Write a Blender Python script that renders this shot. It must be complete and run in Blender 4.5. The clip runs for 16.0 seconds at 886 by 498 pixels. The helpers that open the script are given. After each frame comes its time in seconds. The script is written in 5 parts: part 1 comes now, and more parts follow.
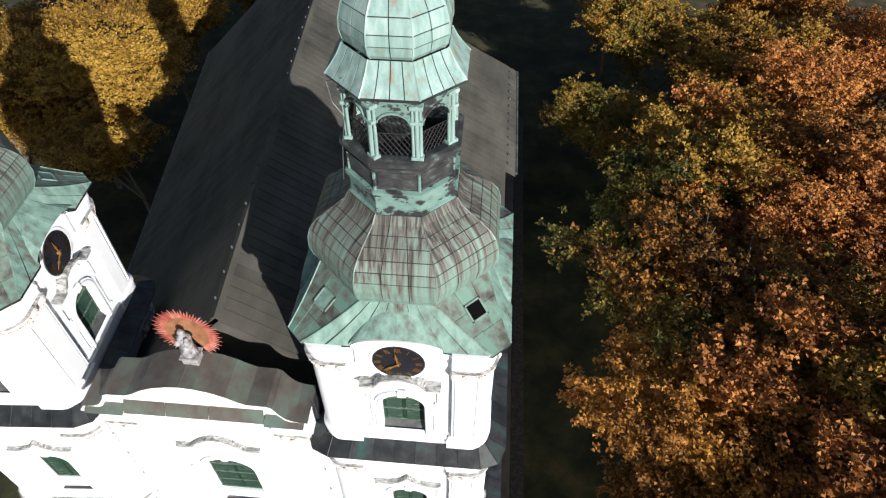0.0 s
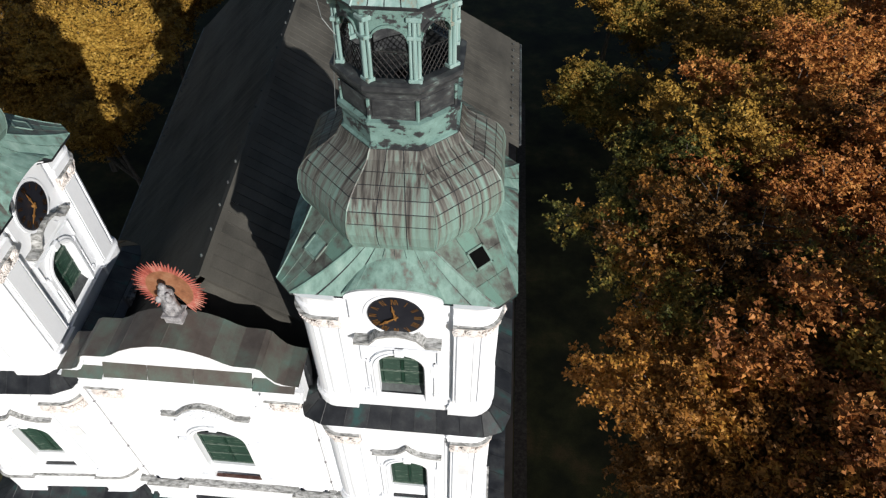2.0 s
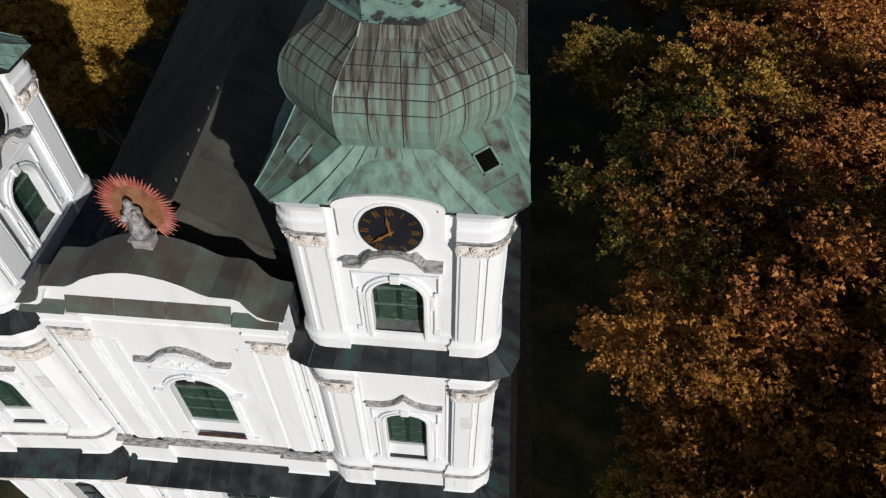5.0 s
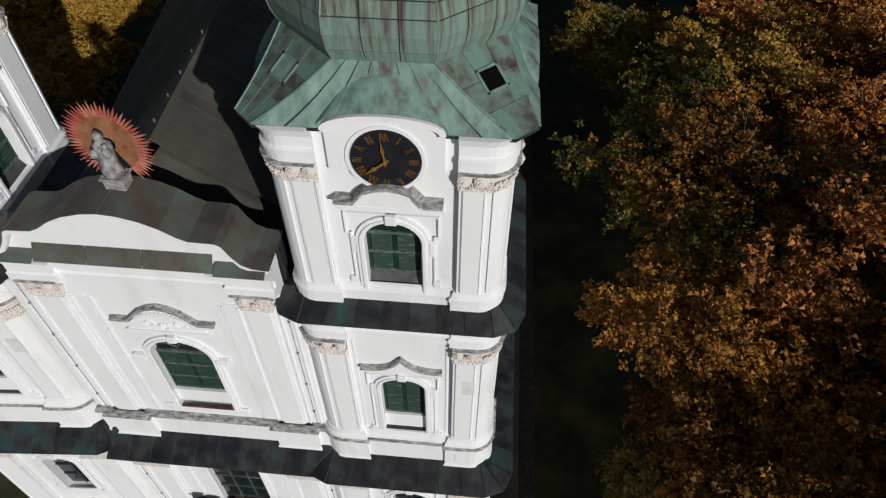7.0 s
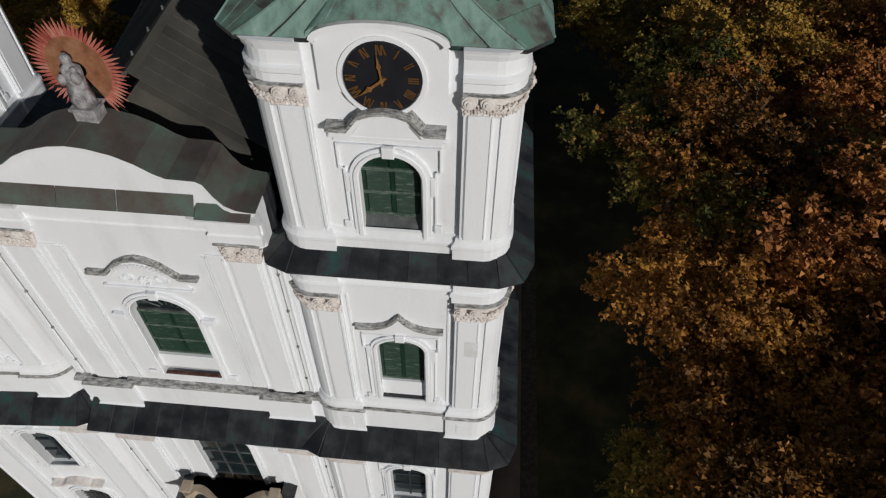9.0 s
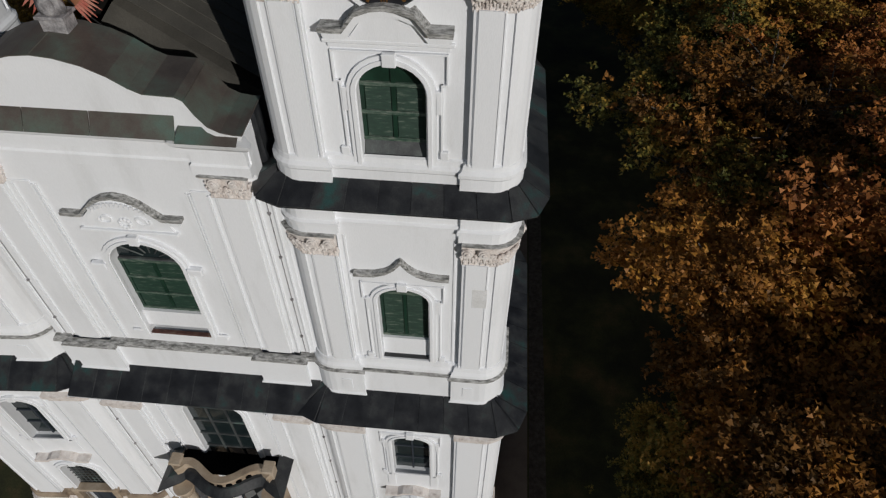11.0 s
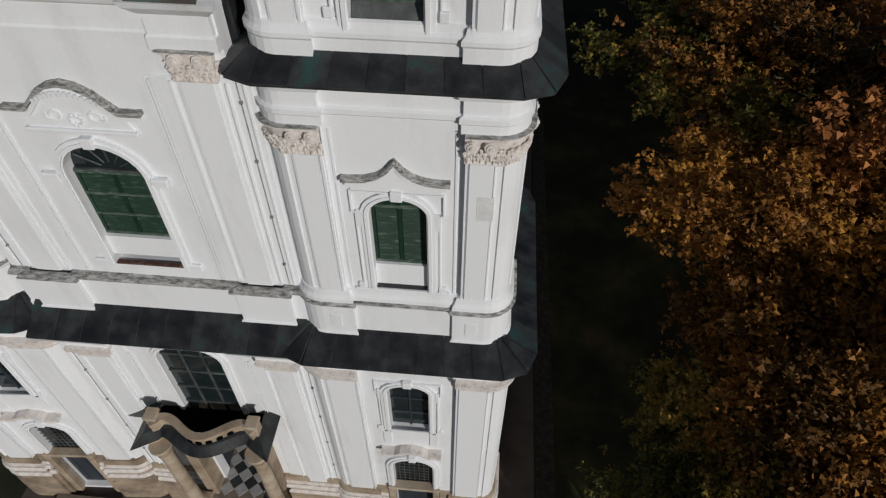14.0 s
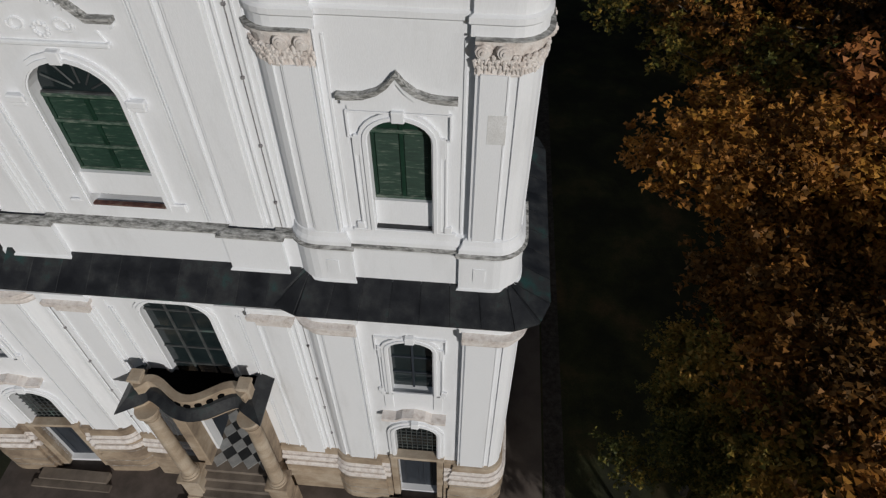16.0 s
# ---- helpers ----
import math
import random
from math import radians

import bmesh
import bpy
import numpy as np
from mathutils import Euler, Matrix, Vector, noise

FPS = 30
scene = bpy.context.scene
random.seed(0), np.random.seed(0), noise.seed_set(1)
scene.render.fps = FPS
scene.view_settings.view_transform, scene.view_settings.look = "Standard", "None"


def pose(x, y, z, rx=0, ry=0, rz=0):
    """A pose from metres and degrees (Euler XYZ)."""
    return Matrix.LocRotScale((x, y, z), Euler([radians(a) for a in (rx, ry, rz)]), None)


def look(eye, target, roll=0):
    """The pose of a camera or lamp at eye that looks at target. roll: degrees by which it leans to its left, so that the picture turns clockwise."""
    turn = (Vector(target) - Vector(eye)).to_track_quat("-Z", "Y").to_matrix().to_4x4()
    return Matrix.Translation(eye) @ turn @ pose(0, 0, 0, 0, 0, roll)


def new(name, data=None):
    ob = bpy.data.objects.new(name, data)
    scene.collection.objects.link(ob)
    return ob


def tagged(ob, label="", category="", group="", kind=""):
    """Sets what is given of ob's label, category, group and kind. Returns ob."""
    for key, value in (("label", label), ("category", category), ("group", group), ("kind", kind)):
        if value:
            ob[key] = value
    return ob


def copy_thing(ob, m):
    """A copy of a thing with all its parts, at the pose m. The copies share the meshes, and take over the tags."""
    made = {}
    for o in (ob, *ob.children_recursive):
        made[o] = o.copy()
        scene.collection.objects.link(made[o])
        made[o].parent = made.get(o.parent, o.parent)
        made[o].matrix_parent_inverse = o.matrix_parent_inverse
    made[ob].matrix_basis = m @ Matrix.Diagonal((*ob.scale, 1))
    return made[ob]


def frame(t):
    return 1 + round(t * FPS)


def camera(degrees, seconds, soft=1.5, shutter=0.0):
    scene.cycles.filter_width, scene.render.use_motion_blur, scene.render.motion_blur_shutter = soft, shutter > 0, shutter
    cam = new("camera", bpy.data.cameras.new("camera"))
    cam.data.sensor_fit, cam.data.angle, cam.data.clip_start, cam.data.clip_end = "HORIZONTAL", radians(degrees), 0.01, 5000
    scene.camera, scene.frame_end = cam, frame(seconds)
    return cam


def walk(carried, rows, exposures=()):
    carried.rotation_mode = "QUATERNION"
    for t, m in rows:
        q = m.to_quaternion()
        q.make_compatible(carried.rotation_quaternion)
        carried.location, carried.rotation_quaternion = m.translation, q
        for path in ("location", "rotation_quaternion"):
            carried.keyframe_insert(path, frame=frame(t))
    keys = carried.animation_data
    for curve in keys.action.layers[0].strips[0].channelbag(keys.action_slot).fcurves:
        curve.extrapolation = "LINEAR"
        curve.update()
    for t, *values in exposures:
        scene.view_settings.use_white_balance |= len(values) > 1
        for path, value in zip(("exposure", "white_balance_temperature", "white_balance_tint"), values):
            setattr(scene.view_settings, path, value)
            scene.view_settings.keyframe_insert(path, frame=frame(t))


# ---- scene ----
cam = camera(69.6, 16.0, soft=1.25)
PATH = [
    (0, (10.497, -11.785, 48.204), (10.382, -10.404, 46.762), 0.2),
    (0.5, (10.488, -11.831, 47.680), (10.374, -10.452, 46.236), 0.3),
    (1, (10.491, -11.874, 47.082), (10.377, -10.493, 45.639), 0.3),
    (1.5, (10.493, -11.919, 46.496), (10.378, -10.537, 45.054), 0.2),
    (2, (10.522, -11.895, 45.930), (10.404, -10.517, 44.485), 0.1),
    (2.5, (10.502, -11.824, 45.377), (10.385, -10.453, 43.926), 0.2),
    (3, (10.514, -11.782, 44.810), (10.396, -10.414, 43.356), 0.2),
    (3.5, (10.522, -11.802, 44.217), (10.402, -10.435, 42.761), 0.1),
    (4, (10.520, -11.876, 43.652), (10.400, -10.508, 42.198), 0.2),
    (6.5, (10.513, -12.115, 40.728), (10.392, -10.740, 39.280), 0.1),
    (7, (10.492, -12.114, 40.154), (10.375, -10.740, 38.704), 0.3),
    (7.5, (10.504, -12.141, 39.554), (10.387, -10.764, 38.107), 0.4),
    (8, (10.492, -12.158, 39.023), (10.375, -10.783, 37.574), 0.5),
    (8.5, (10.471, -12.193, 38.551), (10.355, -10.819, 37.103), 0.6),
    (9, (10.427, -12.185, 38.001), (10.314, -10.815, 36.548), 0.6),
    (11.5, (10.317, -12.401, 35.029), (10.200, -11.032, 33.575), 0.4),
    (12, (10.331, -12.438, 34.474), (10.215, -11.071, 33.018), 0.4),
    (12.5, (10.344, -12.480, 33.882), (10.227, -11.111, 32.429), 0.4),
    (13, (10.348, -12.478, 33.303), (10.231, -11.111, 31.847), 0.3),
    (13.5, (10.351, -12.464, 32.714), (10.234, -11.100, 31.256), 0.3),
    (14, (10.337, -12.445, 32.144), (10.221, -11.084, 30.684), 0.3),
    (14.5, (10.307, -12.507, 31.577), (10.192, -11.145, 30.116), 0.3),
    (15, (10.274, -12.502, 31.003), (10.158, -11.144, 29.540), 0.3),
    (15.5, (10.217, -12.489, 30.433), (10.100, -11.134, 28.967), 0.2),
    (16, (10.169, -12.482, 29.893), (10.056, -11.139, 28.416), 0.2),
]
EXPOSURES = ((0.0, 0.56), (1.5, 0.18), (2.5, 0.0), (4.0, -0.32), (6.5, -0.67), (9.0, -0.92), (12.0, -1.07), (16.0, -1.1))
walk(cam, [(t, look(eye, target, roll)) for t, eye, target, roll in PATH], EXPOSURES)

# ---- world, sun ----
SUN_AZ, SUN_EL = 34.0, 21.5          # degrees: from the facade's normal towards the right; above the horizon
to_sun = Vector((math.sin(radians(SUN_AZ)) * math.cos(radians(SUN_EL)), -math.cos(radians(SUN_AZ)) * math.cos(radians(SUN_EL)), math.sin(radians(SUN_EL))))
world = bpy.data.worlds.new("sky")
scene.world = world
world.use_nodes = True
wn = world.node_tree
sky = wn.nodes.new("ShaderNodeTexSky")
sky.sky_type = 'NISHITA'
sky.sun_disc = False
sky.sun_elevation = radians(SUN_EL)
sky.sun_rotation = math.atan2(to_sun.x, to_sun.y)
wn.links.new(sky.outputs[0], wn.nodes["Background"].inputs[0])
wn.nodes["Background"].inputs[1].default_value = 0.05
sun_data = bpy.data.lights.new("sun", 'SUN')
sun_data.energy, sun_data.angle, sun_data.color = 5.0, radians(0.55), (1.0, 0.97, 0.925)
sun = new("sun", sun_data)
sun.matrix_world = look(to_sun * 100, (0, 0, 0))


# ---- materials ----
def material(name, colours, scale=1.0, stretch=(1, 1, 1), rough=0.7, metal=0.0, bump=0.15, bump_scale=30.0, grain=0.25,
             per_object=0.0, per_island=False, spec=0.5, detail=6.0, positions=None, rise=None, along=False):
    """Noise of two scales drives a ramp of colours; a finer noise gives grain and relief. Places are world metres."""
    m = bpy.data.materials.new(name)
    m.use_nodes = True
    nt = m.node_tree
    bsdf = nt.nodes["Principled BSDF"]
    geo = nt.nodes.new("ShaderNodeNewGeometry")
    mp = nt.nodes.new("ShaderNodeMapping")
    mp.inputs["Scale"].default_value = stretch
    nt.links.new(geo.outputs["Position"], mp.inputs["Vector"])
    if along:
        # streaks run down each facet in its own frame; a slow noise sets the facets apart
        tc = nt.nodes.new("ShaderNodeTexCoord")
        nt.links.new(tc.outputs["Object"], mp.inputs["Vector"])
        slow = nt.nodes.new("ShaderNodeTexNoise")
        slow.inputs["Scale"].default_value, slow.inputs["Detail"].default_value = 0.22, 1.0
        nt.links.new(geo.outputs["Position"], slow.inputs["Vector"])
        cx = nt.nodes.new("ShaderNodeCombineXYZ")
        sc = nt.nodes.new("ShaderNodeMath")
        sc.operation = 'MULTIPLY'
        sc.inputs[1].default_value = 9.0
        nt.links.new(slow.outputs["Fac"], sc.inputs[0])
        nt.links.new(sc.outputs[0], cx.inputs[1])
        va = nt.nodes.new("ShaderNodeVectorMath")
        va.operation = 'ADD'
        nt.links.new(mp.outputs[0], va.inputs[0])
        nt.links.new(cx.outputs[0], va.inputs[1])
        mp = va
    n1 = nt.nodes.new("ShaderNodeTexNoise")
    n1.inputs["Scale"].default_value, n1.inputs["Detail"].default_value, n1.inputs["Roughness"].default_value = scale, detail, 0.62
    nt.links.new(mp.outputs[0], n1.inputs["Vector"])
    n2 = nt.nodes.new("ShaderNodeTexNoise")
    n2.inputs["Scale"].default_value, n2.inputs["Detail"].default_value = bump_scale, 4.0
    nt.links.new(mp.outputs[0], n2.inputs["Vector"])
    fac = n1.outputs["Fac"]
    if per_object or per_island:
        rnd = nt.nodes.new("ShaderNodeObjectInfo").outputs["Random"] if not per_island else geo.outputs["Random Per Island"]
        amount = per_object or 0.5
        mm = nt.nodes.new("ShaderNodeMath")
        mm.operation = 'MULTIPLY_ADD'
        mm.inputs[1].default_value, mm.inputs[2].default_value = amount, -amount / 2
        nt.links.new(rnd, mm.inputs[0])
        ad = nt.nodes.new("ShaderNodeMath")
        ad.operation = 'ADD'
        nt.links.new(fac, ad.inputs[0])
        nt.links.new(mm.outputs[0], ad.inputs[1])
        fac = ad.outputs[0]
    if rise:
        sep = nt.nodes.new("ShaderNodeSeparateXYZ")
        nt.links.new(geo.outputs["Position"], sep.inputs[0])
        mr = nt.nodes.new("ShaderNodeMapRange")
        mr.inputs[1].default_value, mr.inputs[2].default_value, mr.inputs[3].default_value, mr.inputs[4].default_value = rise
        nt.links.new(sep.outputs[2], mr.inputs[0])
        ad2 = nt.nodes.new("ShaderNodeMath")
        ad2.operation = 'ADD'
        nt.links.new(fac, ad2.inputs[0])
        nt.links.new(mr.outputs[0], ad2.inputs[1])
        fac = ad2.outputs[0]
    ramp = nt.nodes.new("ShaderNodeValToRGB")
    el = ramp.color_ramp.elements
    k = len(colours)
    pos = positions or [0.3 + 0.4 * i / max(1, k - 1) for i in range(k)]
    el[0].position, el[0].color = pos[0], (*colours[0], 1)
    el[1].position, el[1].color = pos[-1], (*colours[-1], 1)
    for i in range(1, k - 1):
        e = el.new(pos[i])
        e.color = (*colours[i], 1)
    nt.links.new(fac, ramp.inputs[0])
    mix = nt.nodes.new("ShaderNodeMix")
    mix.data_type, mix.blend_type = 'RGBA', 'MULTIPLY'
    mix.inputs[0].default_value = grain
    gr = nt.nodes.new("ShaderNodeValToRGB")
    gr.color_ramp.elements[0].position, gr.color_ramp.elements[1].position = 0.35, 0.65
    gr.color_ramp.elements[0].color = (0.45, 0.45, 0.45, 1)
    nt.links.new(n2.outputs["Fac"], gr.inputs[0])
    nt.links.new(ramp.outputs[0], mix.inputs[6])
    nt.links.new(gr.outputs[0], mix.inputs[7])
    nt.links.new(mix.outputs[2], bsdf.inputs["Base Color"])
    bsdf.inputs["Roughness"].default_value, bsdf.inputs["Metallic"].default_value = rough, metal
    bsdf.inputs["Specular IOR Level"].default_value = spec
    if bump:
        bp = nt.nodes.new("ShaderNodeBump")
        bp.inputs["Strength"].default_value, bp.inputs["Distance"].default_value = bump, 0.03
        nt.links.new(n2.outputs["Fac"], bp.inputs["Height"])
        nt.links.new(bp.outputs[0], bsdf.inputs["Normal"])
    return m


PLASTER = material("white_plaster", [(0.57, 0.57, 0.57), (0.735, 0.75, 0.775), (0.80, 0.818, 0.85), (0.815, 0.833, 0.868)], 0.5, (1.6, 1.6, 0.35), 0.85, bump=0.12, grain=0.07, positions=[0.2, 0.34, 0.48, 0.7])
PATCH = material("patched_plaster", [(0.62, 0.62, 0.62), (0.71, 0.715, 0.72), (0.79, 0.80, 0.82)], 2.5, rough=0.9, bump=0.25, grain=0.2)
STUCCO = material("weathered_stucco", [(0.34, 0.29, 0.27), (0.66, 0.60, 0.565), (0.78, 0.74, 0.715)], 4.5, (1, 1, 0.7), 0.9, bump=0.25, grain=0.2, positions=[0.25, 0.40, 0.6])
# stains of the ledges; also darkens the vestibule walls in place of shade
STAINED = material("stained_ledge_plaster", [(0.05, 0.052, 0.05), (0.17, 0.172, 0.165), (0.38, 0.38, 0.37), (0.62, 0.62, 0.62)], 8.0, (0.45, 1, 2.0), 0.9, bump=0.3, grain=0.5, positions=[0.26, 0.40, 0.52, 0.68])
LIMESTONE = material("tan_limestone", [(0.20, 0.15, 0.11), (0.37, 0.29, 0.21), (0.50, 0.42, 0.33)], 0.8, (1, 1, 1.3), 0.9, bump=0.35, grain=0.3, per_object=0.15)
COPPER = material("green_copper", [(0.06, 0.055, 0.05), (0.13, 0.13, 0.115), (0.135, 0.215, 0.185), (0.18, 0.30, 0.26), (0.29, 0.41, 0.365)], 0.9, (3.4, 3.4, 0.3), 0.6, 0.0, bump=0.05, grain=0.3, per_object=0.14, positions=[0.24, 0.36, 0.43, 0.55, 0.8])
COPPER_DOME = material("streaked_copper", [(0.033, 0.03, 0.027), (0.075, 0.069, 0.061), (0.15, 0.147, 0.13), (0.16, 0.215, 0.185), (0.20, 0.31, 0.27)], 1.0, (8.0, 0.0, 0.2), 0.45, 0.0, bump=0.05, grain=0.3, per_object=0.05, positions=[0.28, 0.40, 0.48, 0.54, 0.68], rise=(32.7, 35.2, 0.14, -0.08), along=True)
COPPER_PALE = material("pale_copper", [(0.30, 0.13, 0.05), (0.22, 0.25, 0.21), (0.20, 0.32, 0.30), (0.36, 0.47, 0.45)], 1.0, (3.5, 3.5, 0.4), 0.5, 0.0, bump=0.05, grain=0.15, per_object=0.12, positions=[0.28, 0.36, 0.44, 0.7])
COPPER_CORNER = material("dark_green_copper", [(0.04, 0.038, 0.034), (0.085, 0.085, 0.075), (0.13, 0.16, 0.135), (0.14, 0.25, 0.205)], 0.8, (3.0, 3.0, 0.5), 0.5, 0.0, bump=0.06, grain=0.3, per_object=0.2, positions=[0.22, 0.35, 0.45, 0.60])
LANTERN = material("patchy_lantern_copper", [(0.03, 0.032, 0.035), (0.055, 0.058, 0.06), (0.15, 0.25, 0.225), (0.22, 0.35, 0.32)], 1.6, (1, 1, 1.6), 0.5, 0.1, bump=0.1, grain=0.3, positions=[0.40, 0.46, 0.485, 0.7])
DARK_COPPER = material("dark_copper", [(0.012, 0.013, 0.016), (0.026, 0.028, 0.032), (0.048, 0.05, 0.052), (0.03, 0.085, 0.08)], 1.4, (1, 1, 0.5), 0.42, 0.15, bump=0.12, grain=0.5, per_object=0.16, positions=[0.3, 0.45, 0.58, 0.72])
GABLE_COPPER = material("brown_copper", [(0.06, 0.05, 0.045), (0.10, 0.085, 0.075), (0.11, 0.13, 0.11), (0.10, 0.2, 0.17)], 0.7, (1, 1, 1), 0.55, 0.1, bump=0.1, grain=0.25, per_object=0.09, positions=[0.3, 0.45, 0.58, 0.78])
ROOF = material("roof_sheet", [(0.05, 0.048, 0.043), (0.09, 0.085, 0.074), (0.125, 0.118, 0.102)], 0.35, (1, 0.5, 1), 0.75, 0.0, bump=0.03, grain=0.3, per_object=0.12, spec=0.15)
LEAD = material("grey_lead", [(0.035, 0.037, 0.04), (0.07, 0.075, 0.078), (0.11, 0.125, 0.123), (0.17, 0.27, 0.24)], 1.6, (1, 1, 0.7), 0.5, 0.1, bump=0.15, grain=0.35, positions=[0.3, 0.45, 0.58, 0.75])
LANTERN_DARK = material("dark_patched_metal", [(0.02, 0.021, 0.024), (0.04, 0.042, 0.045), (0.075, 0.08, 0.08), (0.19, 0.25, 0.235)], 2.2, (1, 1, 2.0), 0.5, 0.1, bump=0.1, grain=0.3, positions=[0.3, 0.48, 0.60, 0.70])
SHUTTER = material("green_shutter", [(0.005, 0.02, 0.012), (0.008, 0.034, 0.02), (0.014, 0.048, 0.03)], 1.5, (1, 1, 1), 0.45, bump=0.05, grain=0.25)
SHUTTER_WORN = material("worn_green_slat", [(0.006, 0.028, 0.017), (0.012, 0.044, 0.027), (0.17, 0.20, 0.16)], 5.0, (0.5, 0.5, 3), 0.6, bump=0.1, grain=0.3, positions=[0.35, 0.56, 0.76])
SHUTTER_RAIL = material("bleached_green_rail", [(0.02, 0.06, 0.04), (0.07, 0.11, 0.085), (0.22, 0.25, 0.21)], 6.0, (0.6, 1, 2), 0.7, bump=0.1, grain=0.4, positions=[0.35, 0.5, 0.7])
GLASS = material("dark_glass", [(0.010, 0.016, 0.018), (0.02, 0.03, 0.032)], 1.0, rough=0.12, bump=0.02, grain=0.1)
IRON = material("black_iron", [(0.015, 0.015, 0.017), (0.035, 0.032, 0.03)], 4.0, rough=0.6, metal=0.5)
DIAL = material("black_dial", [(0.010, 0.011, 0.016), (0.018, 0.018, 0.024)], 2.0, rough=0.4, bump=0.03, grain=0.2)
GILT = material("tarnished_gilt", [(0.16, 0.07, 0.02), (0.33, 0.16, 0.045), (0.42, 0.22, 0.07)], 6.0, rough=0.45, metal=0.3, grain=0.2)
GREYSTONE = material("lichen_grey_stone", [(0.10, 0.095, 0.10), (0.30, 0.29, 0.30), (0.46, 0.45, 0.46)], 5.0, rough=0.9, bump=0.5, bump_scale=18, grain=0.4)
RED_RAY = material("red_gilt_ray", [(0.26, 0.055, 0.04), (0.44, 0.12, 0.09), (0.52, 0.24, 0.18)], 3.0, rough=0.5, grain=0.2, per_object=0.2)
HALO = material("faded_gilt_halo", [(0.15, 0.06, 0.03), (0.28, 0.12, 0.06), (0.36, 0.19, 0.11)], 3.0, rough=0.5, grain=0.25)
WOOD = material("dark_wood", [(0.02, 0.025, 0.035), (0.035, 0.045, 0.06)], 3.0, (4, 4, 0.5), rough=0.6)
RED_SILL = material("red_brown_sill", [(0.05, 0.03, 0.026), (0.12, 0.05, 0.04), (0.2, 0.15, 0.12)], 5.0, rough=0.9, grain=0.5)
TILE_DARK = material("black_tile", [(0.02, 0.022, 0.025), (0.04, 0.042, 0.045)], 3.0, rough=0.35)
TILE_LIGHT = material("grey_tile", [(0.30, 0.31, 0.31), (0.42, 0.42, 0.42)], 3.0, rough=0.4)
PAVING = material("brown_paving", [(0.075, 0.06, 0.052), (0.125, 0.10, 0.088), (0.17, 0.14, 0.12)], 0.7, rough=0.95, grain=0.3, per_object=0.35)
STEPSTONE = material("brown_step_stone", [(0.10, 0.08, 0.065), (0.17, 0.14, 0.115), (0.24, 0.2, 0.165)], 0.9, rough=0.9, bump=0.3, grain=0.3, per_object=0.2)
GRAVEL = material("dark_gravel", [(0.03, 0.025, 0.022), (0.065, 0.054, 0.046), (0.10, 0.088, 0.078)], 4.0, rough=1.0, bump=0.6, bump_scale=25, grain=0.5)
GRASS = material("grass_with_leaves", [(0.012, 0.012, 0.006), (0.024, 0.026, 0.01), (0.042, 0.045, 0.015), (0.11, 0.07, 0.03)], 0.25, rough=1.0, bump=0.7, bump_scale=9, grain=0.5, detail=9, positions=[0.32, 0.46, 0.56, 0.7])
BARK = material("grey_bark", [(0.045, 0.035, 0.028), (0.10, 0.085, 0.07), (0.17, 0.15, 0.13)], 3.0, (3, 3, 0.6), rough=0.95, bump=0.5)
# near-black; on hatch and parapet holes it paints the shade of an opening
BLACK = material("dark_opening", [(0.003, 0.003, 0.003), (0.006, 0.006, 0.006)], 1.0, rough=0.95, spec=0.02)


# ---- mesh helpers ----
def part(name, bm, mat, parent=None, label="", m=None, smooth=False):
    """Links a bmesh as one mesh object, under a thing or a part."""
    me = bpy.data.meshes.new(name)
    bm.to_mesh(me)
    bm.free()
    me.materials.append(mat)
    if smooth:
        for p in me.polygons:
            p.use_smooth = True
    ob = new(name, me)
    if parent is not None:
        ob.parent = parent
    if m is not None:
        ob.matrix_local = m
    if label:
        ob["label"] = label
    return ob


def share(ob, m, parent=None):
    """Another object on the same mesh."""
    o = new(ob.name.split(".")[0], ob.data)
    o.parent = parent or ob.parent
    o.matrix_local = m
    return o


def thing(name, label, category, at=(0, 0, 0), group="", kind=""):
    e = new(name)
    e.location = at
    e.empty_display_size = 0.3
    return tagged(e, label, category, group, kind)


def box(bm, x0, x1, y0, y1, z0, z1, bevel=0.0):
    c = bmesh.ops.create_cube(bm, size=1.0, matrix=Matrix.LocRotScale(((x0 + x1) / 2, (y0 + y1) / 2, (z0 + z1) / 2), None, (abs(x1 - x0), abs(y1 - y0), abs(z1 - z0))))
    if bevel:
        es = list({e for v in c["verts"] for e in v.link_edges})
        bmesh.ops.bevel(bm, geom=es, offset=bevel, segments=1, affect='EDGES')


def prism(bm, pts, y0, y1):
    """A polygon in x, z drawn out from y0 to y1."""
    a = [bm.verts.new((x, y0, z)) for x, z in pts]
    b = [bm.verts.new((x, y1, z)) for x, z in pts]
    n = len(pts)
    for i in range(n):
        bm.faces.new((a[i], a[(i + 1) % n], b[(i + 1) % n], b[i]))
    bm.faces.new(a[::-1])
    bm.faces.new(b)
    bmesh.ops.recalc_face_normals(bm, faces=bm.faces[:])


def ribbon(bm, top, bottom, y0, y1):
    """A band between two curves of equal length in x, z, with depth from y0 to y1."""
    n = len(top)
    rows = [[bm.verts.new((x, y, z)) for x, z in line] for line, y in ((bottom, y0), (top, y0), (top, y1), (bottom, y1))]
    for i in range(n - 1):
        for k in range(4):
            a, b = rows[k], rows[(k + 1) % 4]
            bm.faces.new((a[i], a[i + 1], b[i + 1], b[i]))
    for i in (0, n - 1):
        bm.faces.new([r[i] for r in rows])
    bmesh.ops.recalc_face_normals(bm, faces=bm.faces[:])


